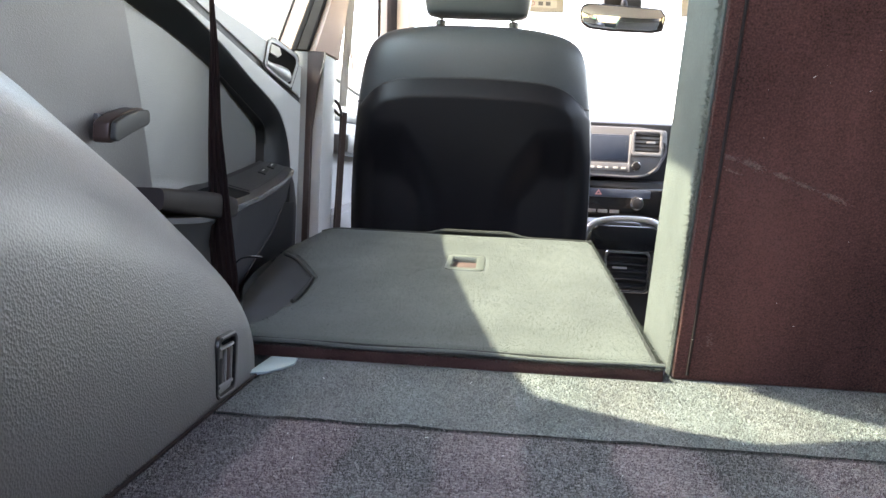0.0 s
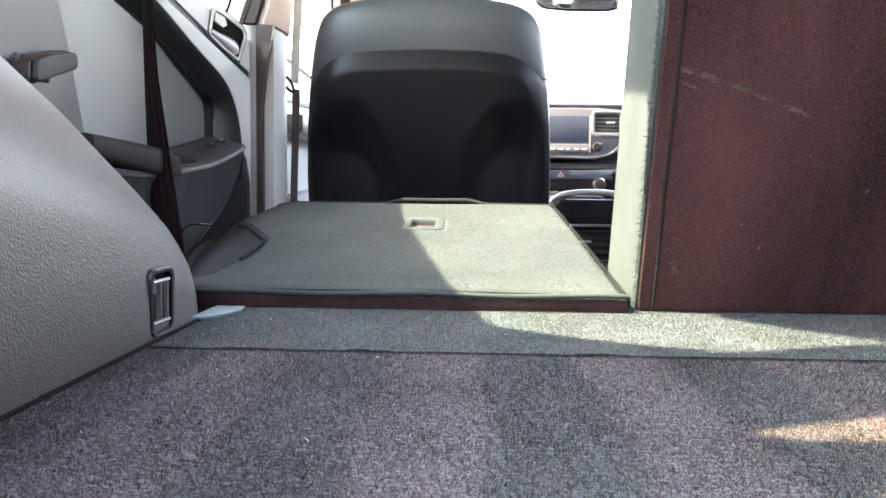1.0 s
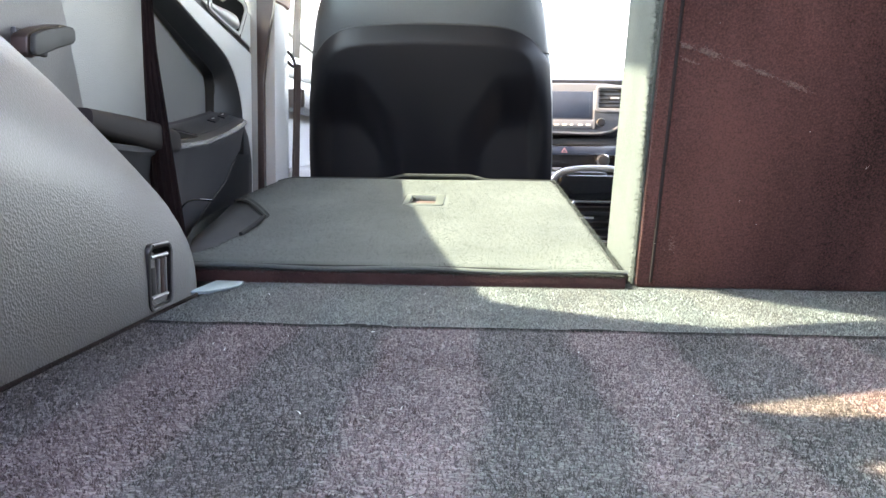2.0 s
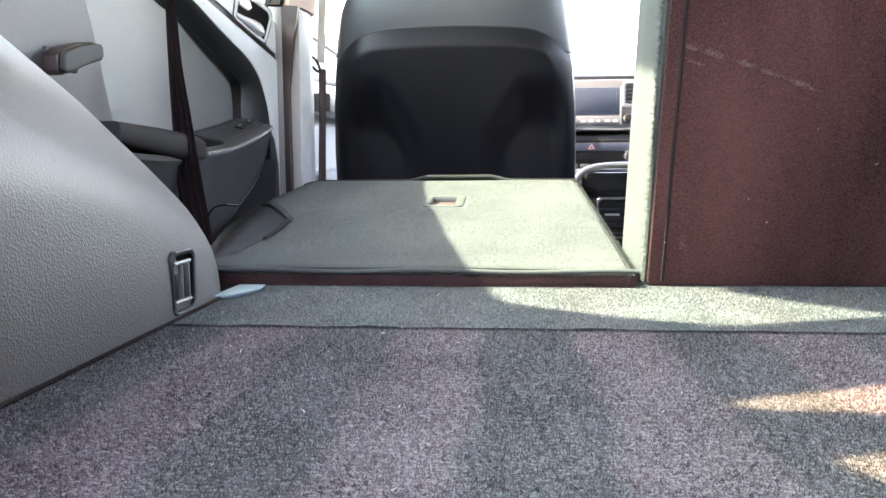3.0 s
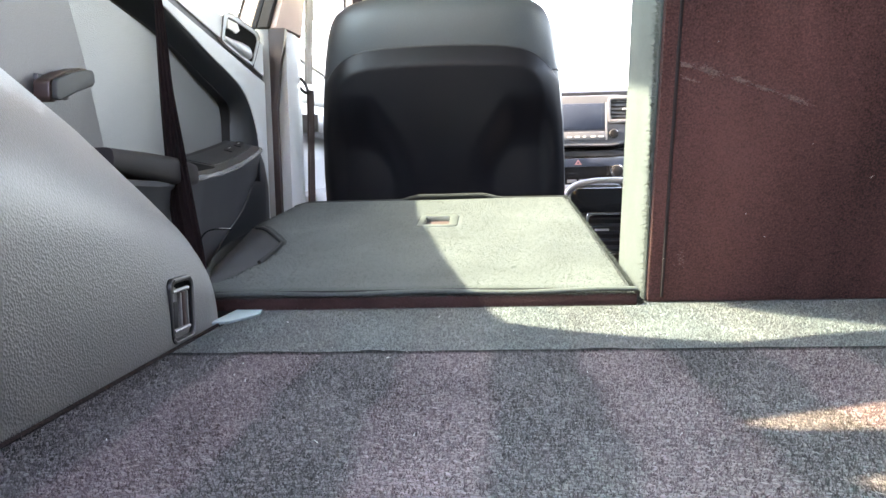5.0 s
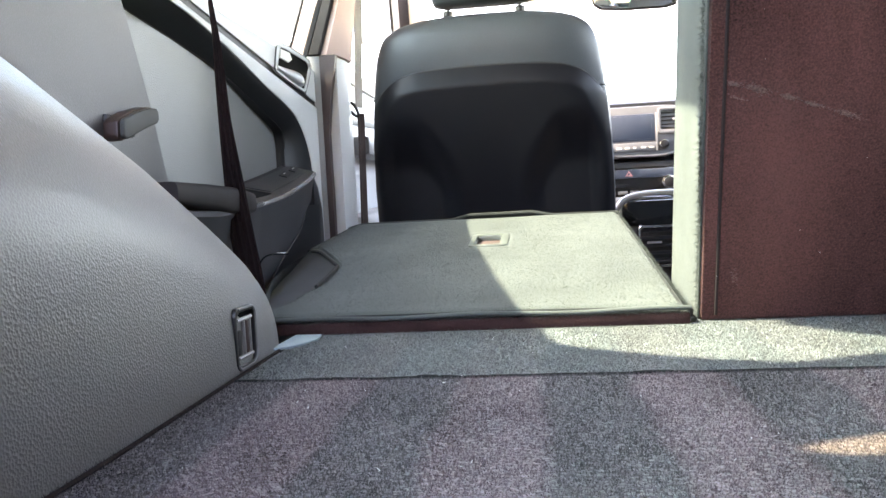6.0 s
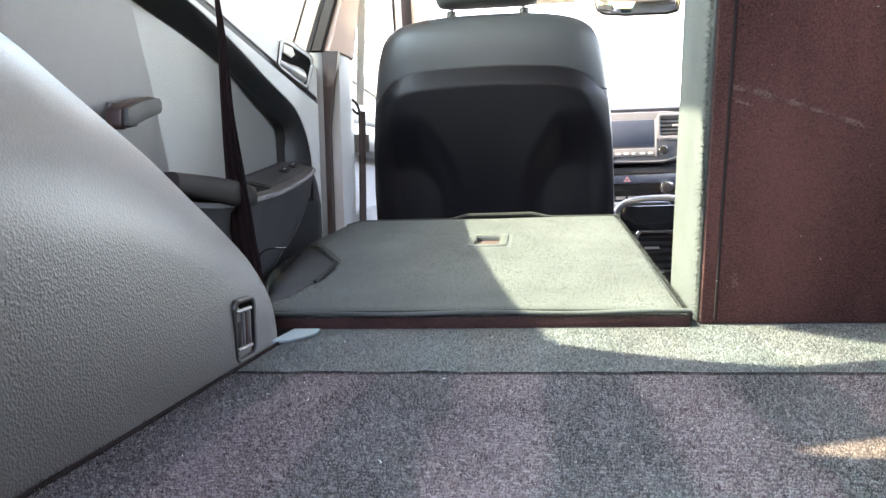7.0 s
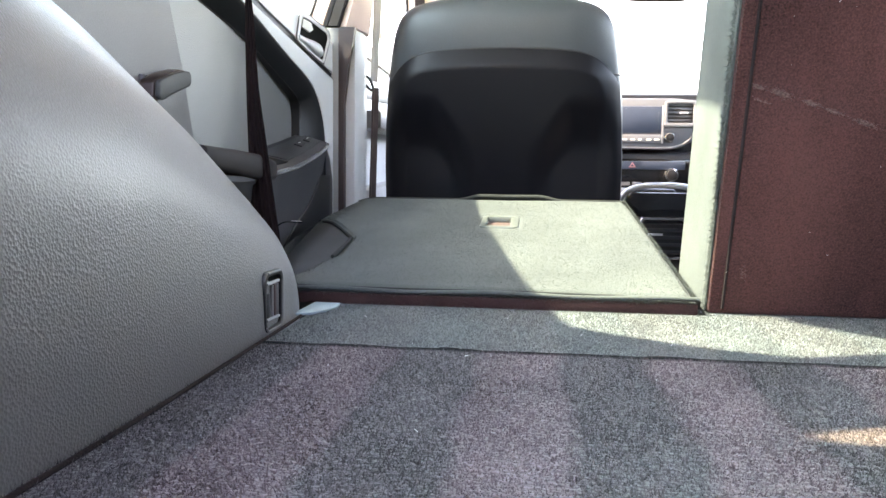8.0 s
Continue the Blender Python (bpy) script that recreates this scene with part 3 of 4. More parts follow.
part("edge_binding", lean(box((0.2450, 0.0765, 0.003), (0.2468, 0.0945, 0.655), 0.0007)), STRIP, upright, "grey-green binding along the seat edge")
part("side_strip", lean(box((0.246, 0.0935, 0.004), (0.275, 0.235, 0.66), 0.008, 3)), STRIP, upright, "dark grey carpeted side strip")
part("cushion", lean(box((0.277, 0.0935, -0.1), (1.0, 0.24, 0.66), 0.03, 4)), LEATHER, upright)
# ---- front seat ----
seat = thing("front_seat", (0, 1.0, -0.3), "black leather front car seat with a charcoal back shell", "car seat")


def seat_y(z):
    return 1.035 - 0.20 * (z - 0.37)


def seat_ring(z, w, y, d, n=3.2, m=56, hollow=0.0):
    out = []
    for k in range(m):
        a = 2 * math.pi * k / m
        c, s = math.cos(a), math.sin(a)
        rear = 0.92 * d - hollow * ease(0.03, 0.16, 1 - abs(c)) if s < 0 else d
        out.append((w * math.copysign(abs(c) ** (2 / n), c), y + rear * math.copysign(abs(s) ** (2 / n), s), z))
    return out


def column(rows, y_of, n, hollow_below=-9.0):
    line = smooth_line(rows, 5)
    return loft([seat_ring(r.x, r.y, y_of(r.x), r.z, n, 72, 0.075 * ease(hollow_below, hollow_below - 0.03, r.x)) for r in line])


part("backrest", column(((-0.25, 0.258, 0.07), (0.0, 0.268, 0.075), (0.15, 0.267, 0.076), (0.25, 0.263, 0.075), (0.32, 0.257, 0.074), (0.36, 0.252, 0.072), (0.40, 0.246, 0.070), (0.44, 0.238, 0.066), (0.470, 0.226, 0.060), (0.487, 0.210, 0.053), (0.500, 0.184, 0.044), (0.509, 0.145, 0.034), (0.515, 0.095, 0.022), (0.518, 0.04, 0.010)), seat_y, 3.4, 0.335), LEATHER_GREY, seat)
part("headrest", column(((0.534, 0.085, 0.015), (0.538, 0.102, 0.030), (0.547, 0.109, 0.038), (0.58, 0.113, 0.043), (0.66, 0.111, 0.045), (0.70, 0.100, 0.040), (0.715, 0.08, 0.025)), lambda z: seat_y(0.5) - 0.005 - 0.1 * (z - 0.5), 4), LEATHER_GREY, seat)
for x in (-0.078, 0.078):
    part("post", tube([(x, seat_y(0.5), 0.50), (x, seat_y(0.5), 0.555)], 0.006, 0, 10, up=(0, 1, 0)), CHROME, seat)
    part("post_guide", disc((x, seat_y(0.5), 0.523), 0.011, 0.012, 2), BLACK, seat)
part("seat_cushion", box((-0.25, 1.02, -0.28), (0.25, 1.5, -0.12), 0.05, 4), LEATHER, seat)


def shell_top(s):
    return 0.400 - 0.014 * s * s - 0.055 * abs(s) ** 8


def shell_point(u, v, proud):
    s = 2 * u - 1
    zt = shell_top(s)
    z = -0.22 + (zt + 0.22) * v
    wide = bend([(-0.22, 0.248), (0.0, 0.261), (0.15, 0.260), (0.25, 0.255), (0.32, 0.247), (0.40, 0.236)], z)
    x = s * wide
    # a rounded lip runs round the top and sides, its face turned up and out
    down, out = (zt - z) / 0.037, (wide - abs(x)) / 0.034
    t = max(0.0, 1 - min(1.0, (max(down, 0.0) ** -3 + max(out, 0.0) ** -3) ** (-1 / 3) if min(down, out) > 1e-4 else 0.0))
    y = seat_y(z) - 0.070 + 0.026 * abs(s) ** 8 - proud + 0.016 * t ** 1.1
    # the two knee hollows
    lobe = ease(0.20, 0.44, abs(s)) * (1 - ease(0.80, 0.97, abs(s)))
    top = 0.302 - 0.085 * ease(0.62, 0.26, abs(s))
    y += (0.010 + 0.13 * max(z, 0.0)) * lobe * (1 - ease(top - 0.115, top + 0.01, z)) + 0.006 * (1 - ease(0.0, 0.3, abs(s))) * (1 - ease(0.1, 0.3, z))
    return (x, y, z)


part("back_shell", sheet(120, 130, lambda u, v: shell_point(u, v, 0.015), 0.003), BACK_PANEL, seat, "charcoal moulded back shell with knee hollows")
part("seam", tube([Vector(shell_point(0.5 + 0.5 * s, 1.0, 0.015)) + Vector((0, -0.0015, 0.002)) for s in np.linspace(-0.985, 0.985, 50)], 0.0022, 0, 6, up=(0, 1, 0)), BLACK, seat)

for side in (-1, 1):
    ring = seat_ring(0.352, 0.2535, seat_y(0.352), 0.0728, 3.4, 144)
    near = [Vector(p) for p in ring if p[0] * side > 0.225 and p[1] < seat_y(0.352) + 0.03]
    near.sort(key=lambda p: p.y)
    part("side_seam", tube([(p.x + 0.0008 * side, p.y, p.z) for p in near], 0.0013, 0, 6), BLACK, seat)

# ---- dashboard and console ----
dash = thing("dashboard", (MID, 2.3, 0), "grey car dashboard with a centre screen and air vents", "dashboard")
part("top_pad", prism([(2.17, 0.415), (2.165, 0.436), (2.20, 0.449), (2.62, 0.43), (2.62, 0.20), (2.20, 0.20)], 0, -0.478, 2 * MID + 0.478, 0.008), TRIM_DARK, dash)
part("lower_pad", prism([(2.17, 0.235), (2.155, 0.225), (2.16, 0.10), (2.20, -0.10), (2.40, -0.42), (2.54, -0.42), (2.54, 0.235)], 0, -0.478, 2 * MID + 0.478, 0.01), TRIM_DARK, dash)
pod = part("screen_pod", prism([(0.19, 0.420), (0.55, 0.420), (0.643, 0.412), (0.648, 0.33), (0.62, 0.268), (0.55, 0.240), (0.19, 0.240)], 1, 2.135, 2.20, 0.006), POD, dash, "blue-grey centre screen surround")
part("pod_edge", tube([(0.19, 2.134, 0.246), (0.40, 2.134, 0.246), (0.545, 2.134, 0.246), (0.605, 2.134, 0.270), (0.637, 2.134, 0.325), (0.641, 2.134, 0.37)], 0.005, 6, 8), POD, pod)
part("screen", box((0.24, 2.131, 0.298), (0.512, 2.140, 0.392), 0.003), SCREEN, pod)
part("display", box((0.30, 2.1295, 0.304), (0.500, 2.1335, 0.386), 0.001), SCREEN, pod, "navigation display, its blue-grey reflection put into the colour")
part("button_strip", box((0.24, 2.128, 0.264), (0.522, 2.138, 0.292), 0.003), POD_EDGE, pod)
for k in range(9):
    part("button", box((0.265 + 0.028 * k, 2.126, 0.2715), (0.265 + 0.028 * k + (0.017 if k % 3 else 0.011), 2.131, 0.2775), 0.001), LABEL, pod)
part("vent_frame", prism(round_rect(0.5755, 0.365, 0.109, 0.092, 0.012), 1, 2.124, 2.150, 0.003, holes=(round_rect(0.5755, 0.367, 0.088, 0.068, 0.008),)), POD_EDGE, pod)
part("vent_back", box((0.53, 2.146, 0.330), (0.622, 2.149, 0.402), 0), BLACK, pod)
for k in range(5):
    part("slat", turned(box((0.532, 2.128, 0.3385 + 0.0135 * k), (0.619, 2.146, 0.3415 + 0.0135 * k), 0.001), (0.59, 2.137, 0.340 + 0.0135 * k), 20), BLACK, pod)
part("vent_tab", box((0.572, 2.121, 0.364), (0.602, 2.130, 0.372), 0.002), SILVER, pod)
part("trim_line", box((0.5135, 2.127, 0.262), (0.5195, 2.139, 0.394), 0.001), SILVER, pod, "bright vertical trim line")
part("knob", disc((0.541, 2.122, 0.283), 0.0135, 0.022, 1), BLACK, pod)
part("knob_ring", disc((0.541, 2.130, 0.283), 0.0165, 0.010, 1), CHROME, pod)
climate = part("climate_panel", box((0.22, 2.135, 0.105), (0.66, 2.16, 0.207), 0.006), PIANO, dash, "gloss black climate control panel")
part("hazard_strip", box((0.30, 2.1315, 0.169), (0.60, 2.137, 0.199), 0.003), SCREEN, climate)
part("hazard_mark", prism([(0.403, 0.176), (0.429, 0.176), (0.416, 0.195)], 1, 2.129, 2.133, 0, holes=([(0.4105, 0.180), (0.4215, 0.180), (0.416, 0.188)],)), RED, climate, "red hazard triangle")
for x in (0.19, 0.553):
    part("dial_ring", disc((x, 2.130, 0.150), 0.024, 0.016, 1), CHROME, climate)
    part("dial", disc((x, 2.121, 0.150), 0.018, 0.022, 1), BLACK, climate)
for k in range(6):
    part("button", box((0.25 + 0.042 * k, 2.131, 0.112), (0.284 + 0.042 * k, 2.137, 0.124), 0.002), TRIM_GREY, climate)

console = thing("centre_console", (MID, 1.5, -0.3), "black centre console with silver edging and a rear air vent", "console")
part("body", prism([(1.30, -0.44), (1.30, 0.055), (1.34, 0.085), (1.75, 0.085), (2.14, 0.09), (2.14, -0.44)], 0, 0.292, 0.482, 0.012), BLACK, console)
part("armrest", box((0.305, 1.32, 0.06), (0.435, 1.60, 0.108), 0.015, 3), LEATHER, console)
part("edging", tube([(0.282, 1.30, 0.02), (0.287, 1.30, 0.065), (0.300, 1.30, 0.094), (0.326, 1.30, 0.110), (0.38, 1.30, 0.117), (0.45, 1.30, 0.114), (0.478, 1.30, 0.095), (0.490, 1.30, 0.06), (0.492, 1.30, 0.02)], 0.0075, 6, 8, up=(0, 1, 0)), SILVER, console)
part("rear_cover", prism(round_rect(0.387, 0.068, 0.17, 0.062, 0.02), 1, 1.285, 1.30, 0.003), PIANO, console)
vent = part("rear_vent", prism(round_rect(0.395, -0.015, 0.115, 0.105, 0.012), 1, 1.278, 1.30, 0.002, holes=(round_rect(0.395, -0.015, 0.100, 0.090, 0.008),)), CHROME, console)
for k in range(5):
    part("slat", turned(box((0.346, 1.284, -0.053 + 0.0185 * k), (0.444, 1.298, -0.049 + 0.0185 * k), 0.001), (0.39, 1.29, -0.051 + 0.0185 * k), 25), TRIM_DARK, vent)
part("vent_tab", box((0.360, 1.276, -0.008), (0.395, 1.285, -0.003), 0.001), SILVER, vent)

# ---- left rear door ----
door = thing("car_door", (-0.37, 0.5, 0.1), "closed rear car door with light and dark grey trim", "car door")


def gap(y):
    return 0.386 - 0.121 * (y - 0.364)


SILL = [(0.04, 0.570), (0.12, 0.568), (0.21, 0.564), (0.31, 0.556), (0.43, 0.548), (0.55, 0.547), (0.81, 0.538), (0.90, 0.535)]


def upper(u, v):
    """Upright above the gap, then sloping out to the window sill with a rolled edge."""
    y = 0.04 + 0.817 * u
    low, high = gap(y) + 0.0105, bend(SILL, y)
    knee = max(low + 0.004, high - 0.1405)
    if v < 0.3:
        return (-0.341, y, low + (knee - low) * v / 0.3)
    w = (v - 0.3) / 0.7
    return (-0.341 - 0.138 * w, y, knee + (high - knee) * w - 0.008 * math.sin(math.pi * w))


part("upper_trim", sheet(60, 30, upper, 0.003), TRIM_LIGHT, door)
part("gap_strip", prism([(0.06, gap(0.06) - 0.002), (0.857, gap(0.857) - 0.002), (0.857, gap(0.857) + 0.010), (0.06, gap(0.06) + 0.010)], 0, -0.36, -0.3405, 0), BLACK, door)
OUTER = [(0.06, 0.405), (0.25, 0.388), (0.33, 0.378), (0.42, 0.362), (0.56, 0.330), (0.66, 0.310), (0.72, 0.292), (0.765, 0.262), (0.795, 0.22), (0.805, 0.17), (0.806, 0.10), (0.806, -0.3)]
INNER = [(0.06, 0.398), (0.20, 0.386), (0.285, 0.368), (0.385, 0.346), (0.479, 0.327), (0.60, 0.298), (0.685, 0.277), (0.716, 0.262), (0.722, 0.235), (0.722, 0.19), (0.722, 0.10), (0.722, -0.3)]
outer, inner = [smooth_line([(0, *p) for p in ring], 4) for ring in (OUTER, INNER)]
part("surround", prism([(0.06, gap(0.06) - 0.002), (0.857, gap(0.857) - 0.002), (0.857, -0.3)] + [(p.y, p.z) for p in outer[::-1]], 0, -0.37, -0.336, 0.003), TRIM_LIGHT, door)
rows = []
for a, b in zip(outer, inner):
    rows.append([Vector((-0.338 - (0.027 + 0.048 * ease(0.46, 0.06, b.y)) * (k / 8) ** 1.7, *(a.lerp(b, k / 8)).yz)) for k in range(9)] + [Vector((-0.45, b.y, b.z))])
part("accent_band", loft(rows, False, False), ACCENT, door, "dark grey sweeping accent band")


def insert(u, v):
    y = 0.06 + 0.665 * u
    top = bend([(p.y, p.z) for p in inner[:33]], y)
    z = 0.12 + (top - 0.12) * v
    return (-0.366 - 0.048 * ease(0.46, 0.06, y) - 0.018 * ease(0.30, 0.76, y) + 0.022 * ease(0.16, 0.0, v) * ease(0.70, 0.56, y), y, z)


part("insert", sheet(60, 30, insert, 0.003), INSERT, door)
part("insert_seam", tube([(-0.3630 - 0.048 * ease(0.46, 0.06, p.y), p.y, p.z) for p in inner[4:33]], 0.0011, 0, 6), BLACK, door)
# armrest pad, grip cup and switch panel
pad = []
for y, x, zt, zb in ((0.06, -0.252, 0.158, 0.136), (0.14, -0.248, 0.156, 0.128), (0.20, -0.245, 0.153, 0.122), (0.235, -0.246, 0.150, 0.121), (0.265, -0.250, 0.147, 0.122), (0.282, -0.257, 0.143, 0.126), (0.290, -0.268, 0.139, 0.130)):
    c, r = Vector((x, y, (zt + zb) / 2)), (zt - zb) / 2
    pad.append([Vector((-0.36, y, zt - 0.003)), Vector((-0.30, y, zt - 0.001)), Vector((x - 0.012, y, zt))] + [Vector((x - 0.012 + 0.012 * math.cos(a) ** 0.45, y, c.z + r * math.copysign(abs(math.sin(a)) ** 0.6, math.sin(a)))) for a in np.linspace(1.4, -1.4, 9)] + [Vector((x - 0.012, y, zb)), Vector((-0.36, y, zb - 0.004))])
part("armrest", loft(pad), ARM_PAD, door)
GRIP = [(0.06, -0.252, 0.128), (0.15, -0.250, 0.126), (0.215, -0.252, 0.128), (0.28, -0.259, 0.132), (0.35, -0.272, 0.136), (0.45, -0.283, 0.143), (0.55, -0.292, 0.156), (0.64, -0.300, 0.171), (0.71, -0.308, 0.184), (0.76, -0.318, 0.192), (0.79, -0.333, 0.196), (0.80, -0.352, 0.197)]
HEM = [(0.06, -0.15), (0.40, 0.01), (0.50, 0.045), (0.62, 0.08), (0.71, 0.12), (0.77, 0.16), (0.80, 0.18)]


def grip_top(y, t, lift=0.0):
    """A place on the sloping top of the switch panel: t from its inner rim to the door."""
    x, z = bend([(g[0], g[1]) for g in GRIP], y), bend([(g[0], g[2]) for g in GRIP], y)
    rise = 0.017 * ease(0.24, 0.42, y) * (1 - 0.5 * ease(0.72, 0.79, y))
    return Vector((x - 0.010 + (-0.362 - x) * t, y, z + 0.002 + rise * t + lift))


rings = []
for y in np.linspace(0.06, 0.80, 60):
    x, z = bend([(g[0], g[1]) for g in GRIP], y), bend([(g[0], g[2]) for g in GRIP], y)
    low = min(bend(HEM, y), z - 0.016)
    mid = max(low + 0.004, z - 0.05)
    rings.append([grip_top(y, 1.0), grip_top(y, 0.5), grip_top(y, 0.05), Vector((x - 0.003, y, z)), Vector((x, y, z - 0.006)), Vector((x - 0.004, y, z - 0.012)), Vector((x - 0.010, y, mid)), Vector((x - 0.018, y, low)), Vector((-0.372, y, low - 0.003))])
part("switch_panel", loft(rings), ARMREST, door)
# The rim's gloss is partly painted: its base grey is lighter than the panel's.
part("panel_rim", tube([(bend([(g[0], g[1]) for g in GRIP], y) - 0.0035, y, bend([(g[0], g[2]) for g in GRIP], y) - 0.0035) for y in np.linspace(0.30, 0.795, 40)], 0.0042, 0, 8), RIM, door, "rounded rim, its gloss put into a lighter grey")
part("panel_hem", tube([(bend([(g[0], g[1]) for g in GRIP], y) - 0.0165, y, min(bend(HEM, y), bend([(g[0], g[2]) for g in GRIP], y) - 0.016)) for y in np.linspace(0.36, 0.79, 40)], 0.0014, 0, 6), CREASE, door)


def patch(y0, y1, t0, t1, thick):
    """A thin plate lying on the sloping top."""
    return sheet(12, 4, lambda u, v: grip_top(y0 + (y1 - y0) * u, t0 + (t1 - t0) * v, 0.0012), thick)


# No hollow is cut: the cup's shade is a black patch on top.
part("grip_cup", patch(0.315, 0.465, 0.10, 0.72, 0.001), VOID, door, "flat black patch painting the shade of the grip cup")
switch = part("switch_plate", patch(0.48, 0.755, 0.16, 0.84, 0.001), TRIM_DARK, door, "dark window switch plate")
for y in (0.625, 0.685):
    part("window_switch", sheet(4, 4, lambda u, v: grip_top(y + 0.028 * u, 0.34 + 0.22 * v, 0.002 + 0.003 * u), 0.002), BLACK, switch)
    part("switch_mark", sheet(2, 2, lambda u, v: grip_top(y + 0.006 + 0.012 * u, 0.44 + 0.03 * v, 0.0062), 0.0006), WHITE, switch)
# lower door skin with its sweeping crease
# Black puts the shade low on the door into the colour.
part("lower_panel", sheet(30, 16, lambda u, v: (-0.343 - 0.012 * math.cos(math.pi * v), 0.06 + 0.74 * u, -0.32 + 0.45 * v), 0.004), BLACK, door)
part("lower_corner", prism([(0.785, 0.19), (0.815, 0.165), (0.836, 0.12), (0.838, -0.3), (0.78, -0.3)], 0, -0.3358, -0.3315, 0.002), TRIM_DARK, door)
part("edge_return", prism([(-0.352, 0.8565), (-0.337, 0.8575), (-0.3262, 0.8615), (-0.330, 0.868), (-0.352, 0.868)], 2, -0.30, 0.428, 0.0015), TRIM_GREY, door)
# inner handle
bezel = [(0.616, 0.365), (0.633, 0.3585), (0.772, 0.345), (0.788, 0.349), (0.829, 0.398), (0.823, 0.410), (0.806, 0.4145), (0.70, 0.417), (0.653, 0.416), (0.634, 0.408)]
hole = [(0.630, 0.367), (0.645, 0.363), (0.770, 0.351), (0.781, 0.354), (0.816, 0.397), (0.812, 0.404), (0.802, 0.407), (0.69, 0.409), (0.654, 0.407), (0.645, 0.399)]
handle = part("handle_bezel", prism(bezel, 0, -0.352, -0.3350, 0.0015, holes=(hole,)), TRIM_LIGHT, door, "light grey handle surround")
part("bezel_groove", tube([(-0.3358, y, z) for y, z in bezel + bezel[:1]], 0.0010, 4, 6, up=(1, 0, 0)), BLACK, handle)
# Flat too, with the shade behind the lever put into its colour.
part("handle_cup", prism(hole, 0, -0.352, -0.3370, 0), VOID, handle)


def lever(t, a):
    """A chunky lever that widens from its pivot to a rounded tip."""
    r = bend([(0.0, 0.0045), (0.25, 0.0065), (0.6, 0.0115), (0.85, 0.0125), (0.95, 0.009), (1.0, 0.002)], t)
    return Vector((-0.335 + 0.55 * r * math.cos(a), 0.626 + 0.146 * t, 0.3675 - 0.004 * t + r * math.sin(a)))


part("door_handle", loft([[lever(t, a) for a in np.linspace(0, 2 * math.pi, 16, endpoint=False)] for t in np.linspace(0, 1, 24)]), SILVER, handle, "satin silver door handle")
part("lock_tab", prism([(0.645, 0.388), (0.690, 0.387), (0.710, 0.395), (0.698, 0.406), (0.650, 0.404)], 0, -0.345, -0.334, 0.0015), LABEL, handle, "cream lock tab")

# ---- centre pillar and front door ----
pillar = thing("centre_pillar", (-0.35, 0.95, 0.2), "centre pillar trim with brown edge and pale grey face", "car trim")
part("lower_face", prism([(-0.478, 0.885), (-0.306, 0.885), (-0.297, 0.882), (-0.290, 0.93), (-0.292, 0.97), (-0.315, 1.05), (-0.478, 1.05)], 2, -0.42, 0.4290, 0.004), TRIM_LIGHT, pillar)


def raked(rows, levels):
    """An upright strip of outline (x, y, lean): it leans inwards with its height above the sill."""
    return loft([[(x + k * min(max(z - 0.43, 0.0), 0.2), y + 0.10 * max(z - 0.43, 0.0), z) for x, y, k in rows] for z in levels])


part("seal", loft([[(a, 0.861, z), ((a + b) / 2, 0.8605, z), (b, 0.861, z), (b - 0.002, 0.884, z), (-0.40, 0.884, z)] for z, a, b in ((-0.42, -0.322, -0.313), (0.274, -0.322, -0.315), (0.362, -0.324, -0.305), (0.40, -0.325, -0.297), (0.429, -0.325, -0.293))]), SEAL_BROWN, pillar, "brown tapering door seal")
TALL = (0.431, 0.53, 0.63, 0.80, ROOF - 0.002)
part("upper_face", raked([(-0.350, 0.889, 0.29), (-0.324, 0.866, 0.29), (-0.312, 0.864, 0.26), (-0.295, 0.882, 0.16), (-0.287, 0.93, 0.10), (-0.287, 0.97, 0.10), (-0.315, 1.02, 0.10), (-0.37, 1.03, 0.25)], TALL), PILLAR_BEIGE, pillar, "pinkish beige upper pillar cover")
frame_strip = thing("window_frame", (-0.37, 0.86, 0.6), "beige and black door window frame beside the pillar", "car trim")
part("strip", raked([(-0.472, 1.17, 0.25), (-0.3915, 0.866, 0.31), (-0.389, 0.860, 0.31), (-0.3615, 0.860, 0.31), (-0.3615, 0.888, 0.31), (-0.46, 1.18, 0.25)], TALL), PILLAR_BEIGE, frame_strip, "beige edge")
part("outer_lip", raked([(-0.3955, 0.868, 0.31), (-0.3955, 0.862, 0.31), (-0.3918, 0.858, 0.31), (-0.3918, 0.868, 0.31)], TALL), FRAME_GREY, frame_strip, "black rubber lip")
part("channel", raked([(-0.3612, 0.862, 0.31), (-0.358, 0.856, 0.31), (-0.3505, 0.858, 0.31), (-0.3505, 0.885, 0.31), (-0.3612, 0.885, 0.31)], TALL), BLACK, frame_strip, "black rubber channel")
part("inner_strip", raked([(-0.3502, 0.864, 0.30), (-0.347, 0.855, 0.30), (-0.328, 0.855, 0.29), (-0.3245, 0.862, 0.29), (-0.328, 0.884, 0.29), (-0.3502, 0.886, 0.30)], TALL), FRAME_GREY, frame_strip, "dark grey frame")

front_door = thing("car_door", (-0.37, 1.5, 0.1), "closed front car door with pale grey trim", "car door")
part("panel", prism([(1.06, -0.42), (1.06, 0.452), (2.10, 0.442), (2.12, -0.42)], 0, -0.478, -0.355, 0.008), TRIM_LIGHT, front_door)
part("pocket", prism([(1.06, 0.02), (1.06, 0.10), (1.9, 0.14), (1.9, 0.02)], 0, -0.3545, -0.30, 0.012), TRIM_LIGHT, front_door)
part("armrest", prism([(1.10, 0.24), (1.10, 0.285), (1.70, 0.305), (1.95, 0.30), (1.90, 0.25)], 0, -0.3545, -0.285, 0.012), TRIM_GREY, front_door)
